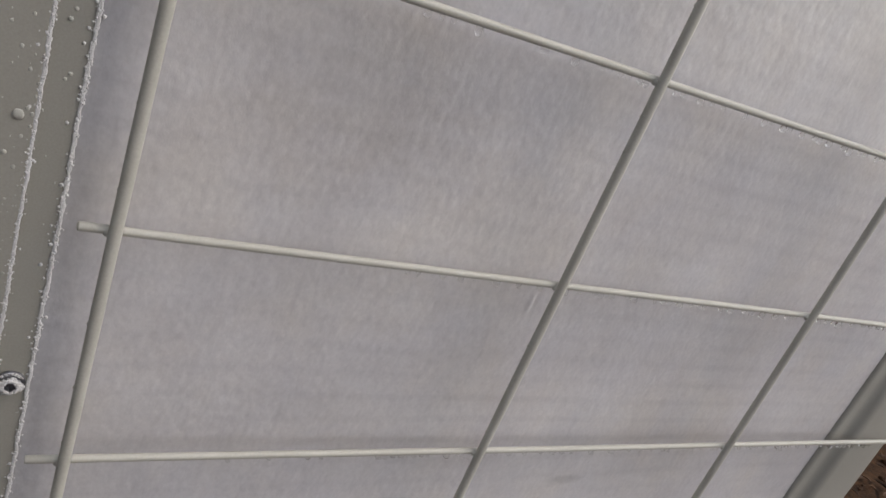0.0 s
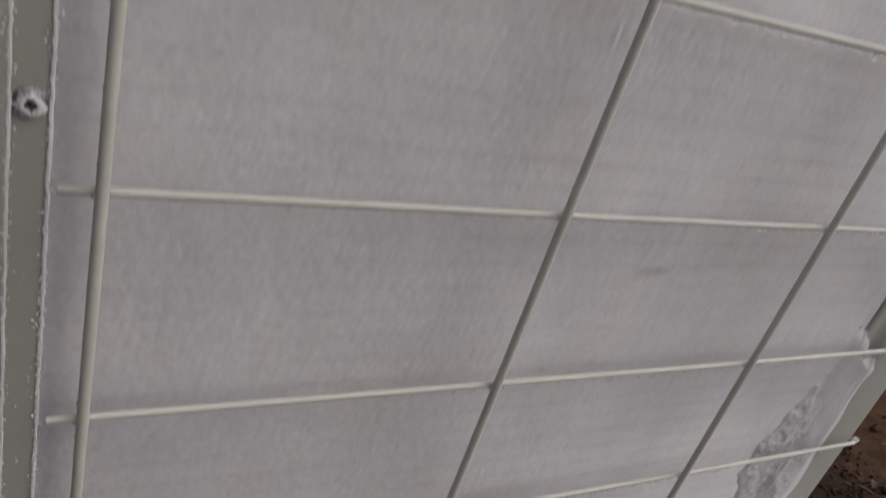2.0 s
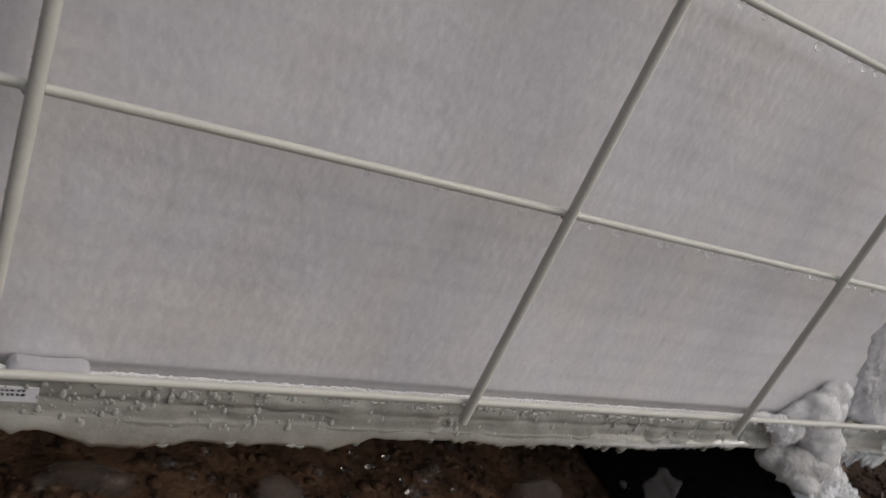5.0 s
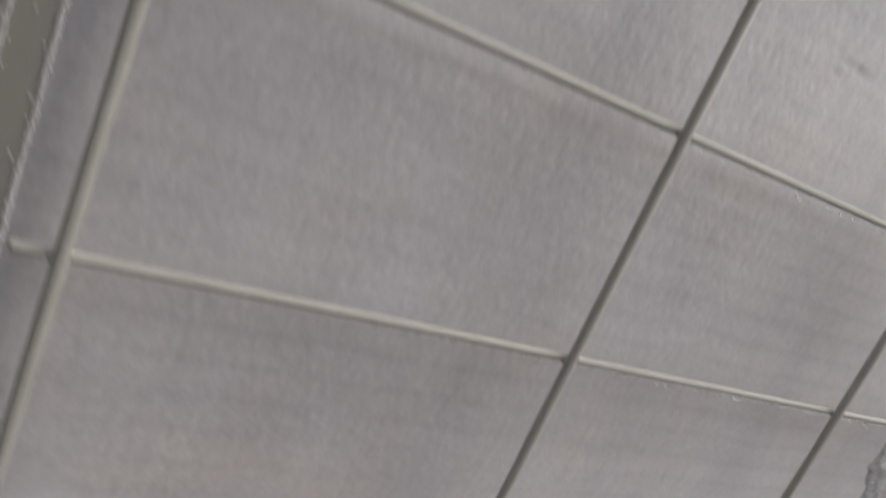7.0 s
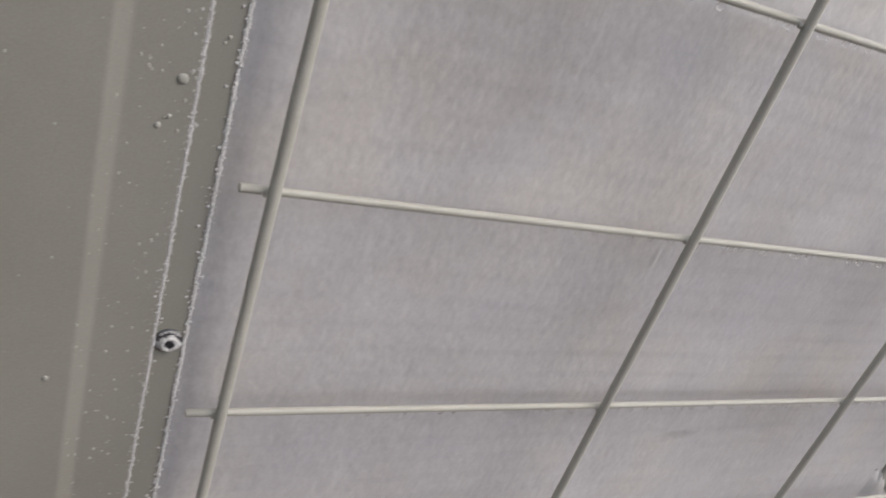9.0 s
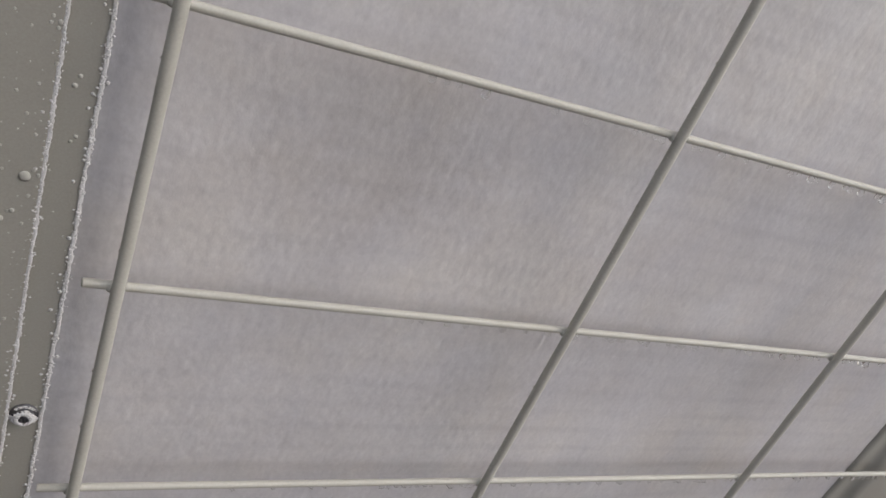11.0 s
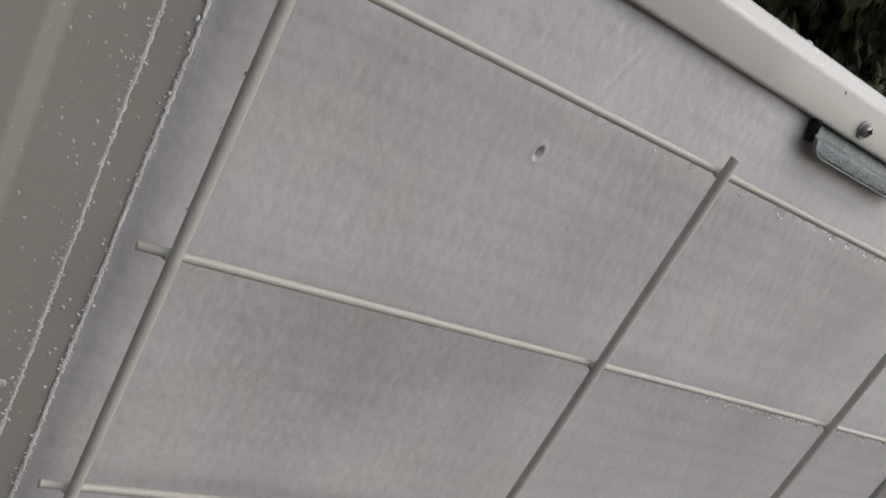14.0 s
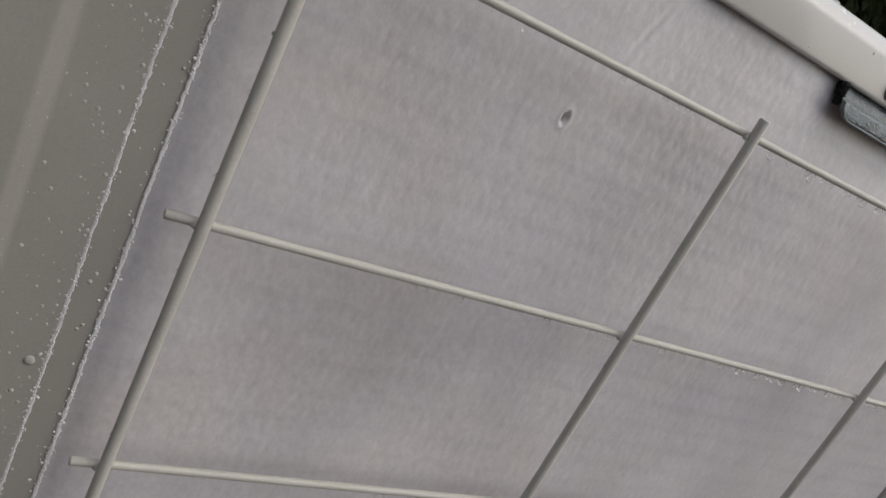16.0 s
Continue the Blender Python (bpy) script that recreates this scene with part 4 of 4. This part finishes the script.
    for _ in range(70):
        k, y, a = 0.012 + 0.075 * q.random(), -0.012 + 0.09 * q.random() ** 1.5, 0.0003 + 0.0007 * q.random() ** 3
        items.append(((0.3990 + k * 0.3741, y, -0.004 + k * 0.9274), (a, a, a), 0.0))
    tagged(mesh_object("crushed_ice", *lumps(q, items, 1, 0.3), M_FROST_ICE, smooth=False), "crushed wet ice on top of the rubber foot", "ice", kind="stuff")

    bm = bmesh.new()
    for i, (c, s) in enumerate([((0.396, 0.0105, 0.1265), (0.009, 0.004, 0.006)), ((0.408, 0.0080, 0.122), (0.012, 0.006, 0.010)), ((0.385, 0.014, 0.1280), (0.009, 0.003, 0.003))]):
        noisy_blob(bm, c, s, 4, 90, 0.2, 20 + i * 2.1)
    tagged(fused("rime_clump", bm, 0.0009, M_LUMP, 0.0010), "clump of rime on the lip of the base pan", "ice")

    bm = box((0.0090, 0.0110, 0.1262), (0.0325, 0.0185, 0.1304))
    bmesh.ops.subdivide_edges(bm, edges=bm.edges[:], cuts=9, use_grid_fill=True)
    for v in bm.verts:
        k = (v.co.x - 0.0208) / 0.0118
        top = (v.co.z - 0.1262) / 0.0068
        v.co.z += top * (0.0002 * noise.noise(Vector((v.co.x * 330, 0.3, 0.7))) * (1.3 - k) + 0.0009 * math.exp(-((k + 0.86) / 0.07) ** 2)) - top * 0.0022 * max(0.0, abs(k) - 0.80) / 0.2
        v.co.x += 0.0008 * noise.noise(Vector((v.co.z * 400, v.co.y * 200, 4.0))) * abs(k)
        v.co.y -= 0.0012 * (1 - k * k) * (1 - abs(2 * top - 1) ** 2)
    sharp = [e for e in bm.edges if len(e.link_faces) == 2 and e.calc_face_angle() > 0.7]
    bmesh.ops.bevel(bm, geom=sharp, offset=0.0005, segments=2, profile=0.5, affect="EDGES")
    for _ in range(1):
        bmesh.ops.smooth_vert(bm, verts=bm.verts[:], factor=0.5, use_axis_x=True, use_axis_y=True, use_axis_z=True)
    tagged(part("ice_slab", bm, M_SLAB, None), "flat milky cap of ice on the base pan above the sticker", "ice")

    bm = bmesh.new()
    noisy_blob(bm, (0.5295, 0.0030, 0.2250), (0.0032, 0.0028, 0.0026), 3, 300, 0.25, 2.0)
    tagged(part("ice_bead", bm, M_ICE, None), "clear ice bead on the end of a guard wire", "ice")
    bm = bmesh.new()
    noisy_blob(bm, (0.533, 0.0070, 0.1335), (0.010, 0.006, 0.008), 3, 200, 0.3, 9.0)
    noisy_blob(bm, (0.529, 0.0060, 0.120), (0.012, 0.006, 0.012), 3, 200, 0.3, 12.0)
    tagged(fused("ice_bead", bm, 0.0009, M_ICE), "clear ice round the lower corner of the casing", "ice")


build_pan_ice()
build_corner_ice()

# ---- rubber feet ----


def rubber_foot():
    """Long trapezoid mounting block with bevelled edges and a metal strip let into its top."""
    foot = new("mounting_foot")
    tagged(foot, "black rubber mounting foot under the heat pump", "mounting foot", group="feet of the heat pump")
    bm = box((-0.067, -0.02, -0.004), (0.067, 0.40, 0.088))
    for v in bm.verts:
        if v.co.z > 0.05:
            v.co.x *= 0.47
            v.co.y += 0.004 if v.co.y < 0.1 else -0.004
    bmesh.ops.subdivide_edges(bm, edges=bm.edges[:], cuts=5, use_grid_fill=True)
    for v in bm.verts:
        n1 = noise.noise(v.co * 40)
        v.co += Vector((n1, noise.noise(v.co * 45 + Vector((3, 1, 2))), n1)) * 0.0010
    sharp = [e for e in bm.edges if len(e.link_faces) == 2 and e.calc_face_angle() > 0.6]
    bmesh.ops.bevel(bm, geom=sharp, offset=0.007, segments=4, profile=0.5, affect="EDGES")
    part("block", bm, M_RUBBER, foot)
    part("mounting_rail", box((-0.016, 0.020, 0.0885), (0.016, 0.38, 0.1046), 0.001), M_GALV, foot, "galvanised mounting rail")
    return foot


foot = rubber_foot()
foot.matrix_basis = pose(0.466, 0, 0)
copy_thing(foot, pose(-0.22, 0, 0))

# ---- on the ground ----


def build_snow():
    r = np.random.default_rng(51)
    nx, ny = 420, 320
    xs, ys = np.linspace(0.395, 0.80, nx), np.linspace(-0.24, 0.05, ny)
    x, y = np.meshgrid(xs, ys, indexing="ij")
    edge = np.interp(x, [0.395, 0.42, 0.45, 0.53, 0.545, 0.60, 0.66, 0.80], [-0.040, -0.016, -0.010, -0.004, 0.016, 0.020, -0.004, -0.040])
    wob = (value_noise(r, x / 0.02, y / 0.02) - 0.5) * 0.022 + (value_noise(r, x / 0.007, y / 0.007) - 0.5) * 0.010
    far = wob + (value_noise(r, x / 0.06, y / 0.06) - 0.5) * 0.12 - 0.02
    m = np.minimum(np.minimum(edge - y + wob, y + 0.225 + far), np.minimum(x - 0.400 + wob, 0.79 - x + far))
    body = np.clip(m / 0.016, 0, 1) ** 0.55
    h = body * (0.026 + 0.020 * value_noise(r, x / 0.04, y / 0.04) + 0.007 * value_noise(r, x / 0.013, y / 0.013) + 0.004 * value_noise(r, x / 0.008, y / 0.008) + 0.0026 * value_noise(r, x / 0.0045, y / 0.0045) + 0.0022 * value_noise(r, x / 0.0030, y / 0.0030))
    h *= np.interp(x, [0.40, 0.46, 0.53, 0.62, 0.8], [0.45, 0.62, 1.05, 0.95, 0.6])
    v, f = used_only(np.stack([x, y, h - 0.006], -1).reshape(-1, 3), grid_faces(nx, ny, h > 0.0005))
    items = []
    flat = np.argwhere(h > 0.006)
    for i, j in flat[r.integers(0, len(flat), 500)]:
        a = 0.0006 + 0.0013 * r.random() ** 3
        items.append(((x[i, j], y[i, j], h[i, j] - 0.006 - a * 0.3), (a, a * (0.7 + 0.5 * r.random()), a * 0.8), r.random() * 6))
    tagged(mesh_object("snow_crumbs", *lumps(r, items, 2, 0.4), M_SNOW), "loose crumbs of white snow on the heap", "snow", kind="stuff")
    tagged(mesh_object("snow", v, f, M_SNOW), "crumbly white snow heaped beside the rubber foot", "snow")


def build_slush():
    """Grey heap of crushed wet ice on the soil in front of the foot."""
    r = np.random.default_rng(57)
    nx, ny = 240, 200
    x, y = np.meshgrid(np.linspace(0.325, 0.445, nx), np.linspace(-0.075, 0.035, ny), indexing="ij")
    reach = 1 - np.hypot((x - 0.390) / 0.048, (y + 0.026) / 0.042) + (value_noise(r, x / 0.016, y / 0.016) - 0.5) * 0.7
    reach = np.minimum(reach, (0.400 - x) / 0.02 + np.clip((-0.018 - y) / 0.01, 0, 4))
    h = np.clip(reach / 0.35, 0, 1) ** 0.7 * (0.003 + 0.007 * value_noise(r, x / 0.011, y / 0.011) + 0.0045 * value_noise(r, x / 0.0055, y / 0.0055) + 0.0018 * value_noise(r, x / 0.0026, y / 0.0026))
    v, f = used_only(np.stack([x, y, h - 0.0035], -1).reshape(-1, 3), grid_faces(nx, ny, h > 0.0003))
    tagged(mesh_object("slush", v, f, M_SLUSH_HEAP), "grey heap of crushed wet ice beside the rubber foot", "slush")


def ice_chunk(place, size, turn, lean, seed):
    """A broken flake of ice: a chipped hull of scattered corners."""
    q = random.Random(seed)
    bm = bmesh.new()
    planes = [(Vector((math.cos(k * 1.05 + q.uniform(-0.35, 0.35)), q.gauss(0, 0.12), math.sin(k * 1.05 + q.uniform(-0.35, 0.35)))).normalized(), q.uniform(0.62, 0.9)) for k in range(6)]
    planes += [(Vector((q.gauss(0, 0.10), s, q.gauss(0, 0.10))).normalized(), q.uniform(0.5, 0.7)) for s in (-1, 1)]
    for v in bmesh.ops.create_icosphere(bm, subdivisions=5, radius=1.0)["verts"]:
        p = v.co.copy()
        for _ in range(2):
            for n, d in planes:
                over = p.dot(n) - d
                if over > 0:
                    p -= n * over
        p *= 1 + 0.07 * noise.noise(p * 2 + Vector((seed, 0, 0))) + 0.05 * noise.noise(p * 7 + Vector((0, seed, 0)))
        v.co = Vector((p.x * size[0] * 1.2, p.y * size[1] * 1.5, (p.z + 0.6) * size[2] * 1.15))
    ob = part("ice_chunk", bm, M_CHUNK, None)
    ob.matrix_basis = pose(*place, lean, 0, turn)
    tagged(ob, "broken chunk of frosty ice lying on the soil", "ice chunk", group="ice chunks on the ground")


def build_flake():
    """A pale flat flake of broken ice with chipped edges, lying on the soil."""
    q = random.Random(77)
    outline = [(-0.027, -0.004), (-0.010, -0.010), (0.008, -0.014), (0.019, -0.015), (0.024, 0.000), (0.022, 0.014), (0.015, 0.022), (0.006, 0.015), (-0.008, 0.010), (-0.016, 0.009)]
    bm = bmesh.new()
    ring = []
    for a, b in zip(outline, outline[1:] + outline[:1]):
        for k in range(5):
            t = k / 5
            ring.append((a[0] + (b[0] - a[0]) * t + q.gauss(0, 0.0005), a[1] + (b[1] - a[1]) * t + q.gauss(0, 0.0005)))
    loops = []
    for z, grow in ((0.0, 0.97), (0.0035, 1.02), (0.0074, 1.0), (0.0088, 0.965)):
        loops.append([bm.verts.new((x * grow, y * grow, z + 0.0003 * noise.noise((x * 160, y * 160, z * 90)))) for x, y in ring])
    for a, b in zip(loops, loops[1:]):
        for k in range(len(ring)):
            bm.faces.new((a[k], a[(k + 1) % len(ring)], b[(k + 1) % len(ring)], b[k]))
    bm.faces.new(loops[0][::-1])
    bm.faces.new(loops[-1])
    ob = part("ice_chunk", bm, M_FLAKE, None)
    ob.matrix_basis = pose(0.300, 0.043, ground_z(0.300, 0.043) + 0.001, 14, 4, 0)
    tagged(ob, "pale flat flake of frosty ice lying on the soil", "ice chunk", group="ice chunks on the ground")


def build_litter():
    q = np.random.default_rng(61)
    items = []
    for _ in range(14000):
        x, y = q.uniform(-0.10, 0.95), q.uniform(-0.20, 0.36)
        s = 0.0009 + 0.0040 * q.random() ** 2.6
        items.append(((x, y, ground_z(x, y) + s * 0.15), (s, s * (0.6 + 0.5 * q.random()), s * (0.35 + 0.35 * q.random())), q.random() * 6.3))
    for _ in range(2500):
        x, y = q.uniform(0.5, 3.0), q.uniform(-0.6, 1.6)
        s = 0.003 + 0.008 * q.random() ** 3
        items.append(((x, y, ground_z(x, y) + s * 0.3), (s, s * 0.8, s * 0.6), q.random() * 6.3))
    tagged(mesh_object("soil_clods", *lumps(q, items, 1, 0.6), M_CLOD), "loose reddish-brown gravel and clods of soil", "soil", kind="stuff")
    items = []
    for k in range(560):
        x, y = (q.normal(0.375, 0.022), q.normal(-0.004, 0.012)) if k < 300 else (q.normal(0.24, 0.13), q.normal(0.04, 0.05))
        a = 0.0010 + 0.0042 * q.random() ** 3
        if x > 0.395 and y > -0.02:
            continue
        items.append(((x, y, ground_z(x, y) + a * 0.4), (a, a * (0.6 + 0.5 * q.random()), a * 0.6), q.random() * 6.3))
    for _ in range(45):
        x, y, a = q.uniform(0.0, 0.42), q.uniform(-0.03, 0.16), 0.0035 + 0.0050 * q.random() ** 2
        if x < 0.40:
            items.append(((x, y, ground_z(x, y) + a * 0.25), (a, a * (0.6 + 0.4 * q.random()), a * (0.35 + 0.4 * q.random())), q.random() * 6.3))
    tagged(mesh_object("ice_crumbs", *lumps(q, items, 2, 0.34), M_CHUNK), "small crumbs of wet ice on the soil", "ice", kind="stuff")
    r = random.Random(63)
    verts, faces = [], []
    for _ in range(2200):
        x, y = r.uniform(0.45, 2.8), r.uniform(-0.5, 1.5)
        if (x < 0.57 and y < 0.40) or (x < 0.82 and y < 0.06):
            continue
        L, W, t = r.uniform(0.005, 0.018), r.uniform(0.002, 0.006), r.random() * 6.3
        z, tip = r.uniform(0.001, 0.006), r.uniform(-0.3, 0.3)
        at = len(verts)
        for u, w in ((-1, 0), (-0.3, 1), (0.4, 0.8), (1, 0), (0.4, -0.8), (-0.3, -1), (0.0, 0.0)):
            px, py = u * L, w * W
            verts.append((x + px * math.cos(t) - py * math.sin(t), y + px * math.sin(t) + py * math.cos(t), z + abs(w) * 0.004 + u * L * tip * 0.4))
        faces += [(at + 6, at + k, at + (k + 1) % 6) for k in range(6)]
    tagged(mesh_object("leaf_litter", verts, faces, M_LEAF), "fallen brown leaves on the soil", "leaves", kind="stuff")


build_snow()
build_slush()
for i, (place, size, turn, lean) in enumerate([((0.060, 0.090, -0.006), (0.020, 0.006, 0.008), -6, -20),
                                               ((0.108, 0.066, -0.006), (0.010, 0.006, 0.008), -20, -10), ((0.153, 0.075, -0.007), (0.014, 0.005, 0.011), -12, -25),
                                               ((0.326, 0.068, -0.006), (0.020, 0.005, 0.016), -10, -15), ((0.342, 0.019, -0.006), (0.010, 0.005, 0.011), -20, -18),
                                               ((0.372, 0.003, -0.006), (0.012, 0.007, 0.007), 30, -50), ((0.391, -0.0105, -0.006), (0.011, 0.008, 0.013), 60, -20),
                                               ((0.232, 0.060, -0.007), (0.013, 0.005, 0.007), 10, -40)]):
    ice_chunk(place, size, turn, lean, 100 + i)


def build_ice_ball():
    """A knob of coarse refrozen crystals in front of the foot."""
    q = np.random.default_rng(66)
    bm = bmesh.new()
    for k in range(46):
        d = q.normal(size=3)
        d /= np.linalg.norm(d)
        a = 0.0020 + 0.0016 * q.random()
        noisy_blob(bm, (0.3975 + d[0] * 0.0060, -0.0105 + d[1] * 0.0060, 0.0195 + d[2] * 0.0080), (a, a, a), 2, 300, 0.3, k * 1.3)
    noisy_blob(bm, (0.3975, -0.0105, 0.0185), (0.0070, 0.0070, 0.0100), 3, 150, 0.2, 3.0)
    tagged(fused("ice_chunk", bm, 0.0007, M_LUMP), "ball of coarse clear ice crystals beside the rubber foot", "ice chunk", group="ice chunks on the ground")


build_ice_ball()
build_flake()
build_litter()

# ---- conifers behind the unit ----


def conifer(seed):
    tree = new("conifer")
    tagged(tree, "dark green conifer with drooping sprays", "tree", group="conifers behind the unit")
    q = random.Random(seed)
    part("trunk", tube([(0, 0, -0.05), (0.02, 0.01, 0.8), (-0.01, 0.02, 1.8), (0, 0, 3.0)], [0.09, 0.07, 0.045, 0.008], 12), M_BARK, tree)
    verts, faces = [], []
    bm = bmesh.new()
    for _ in range(120):
        z = q.uniform(0.12, 2.9)
        a, reach = q.random() * 2 * math.pi, (0.25 + 0.75 * (1 - z / 3.1)) * q.uniform(0.6, 1.0)
        p0, p1 = Vector((0, 0, z)), Vector((math.cos(a) * reach, math.sin(a) * reach, z + q.uniform(-0.12, 0.10)))
        tube([p0, (p0 + p1) / 2 + Vector((0, 0, 0.05)), p1], [0.012, 0.008, 0.003], 5, bm)
        for _ in range(100):
            k = q.uniform(0.3, 1.05)
            c = p0.lerp(p1, k) + Vector((q.gauss(0, 0.05), q.gauss(0, 0.05), q.gauss(0, 0.04)))
            L, t = q.uniform(0.05, 0.12), a + q.gauss(0, 0.7)
            out, side = Vector((math.cos(t), math.sin(t), 0)), Vector((-math.sin(t), math.cos(t), 0))
            for s in range(7):
                off = (s - 3) / 3
                base = c + side * off * 0.006
                tipv = c + (out * 0.45 + side * off * 0.35 + Vector((0, 0, -0.85 + 0.15 * abs(off)))) * L * (1 - 0.22 * abs(off))
                mid = base.lerp(tipv, 0.55) + out * 0.012
                w = side * (0.0045 + 0.002 * q.random()) + out * q.uniform(-0.003, 0.003)
                at = len(verts)
                verts += [base, mid + w, tipv, mid - w]
                faces += [(at, at + 1, at + 2), (at, at + 2, at + 3)]
    part("branchwork", bm, M_BARK, tree)
    mesh_object("crown", verts, faces, M_CONIFER, tree, smooth=False)
    return tree


tree = conifer(71)
tree.matrix_basis = pose(2.0, 1.9, 0)
for k, (x, y, a) in enumerate([(2.9, 1.35, 70), (1.2, 2.3, 140), (3.1, 2.5, 200), (2.1, 3.0, 300), (3.8, 1.0, 30), (0.4, 2.9, 250), (1.6, 2.5, 100), (2.6, 2.0, 160), (3.4, 1.7, 220)]):
    copy_thing(tree, pose(x, y, 0, 0, 0, a))
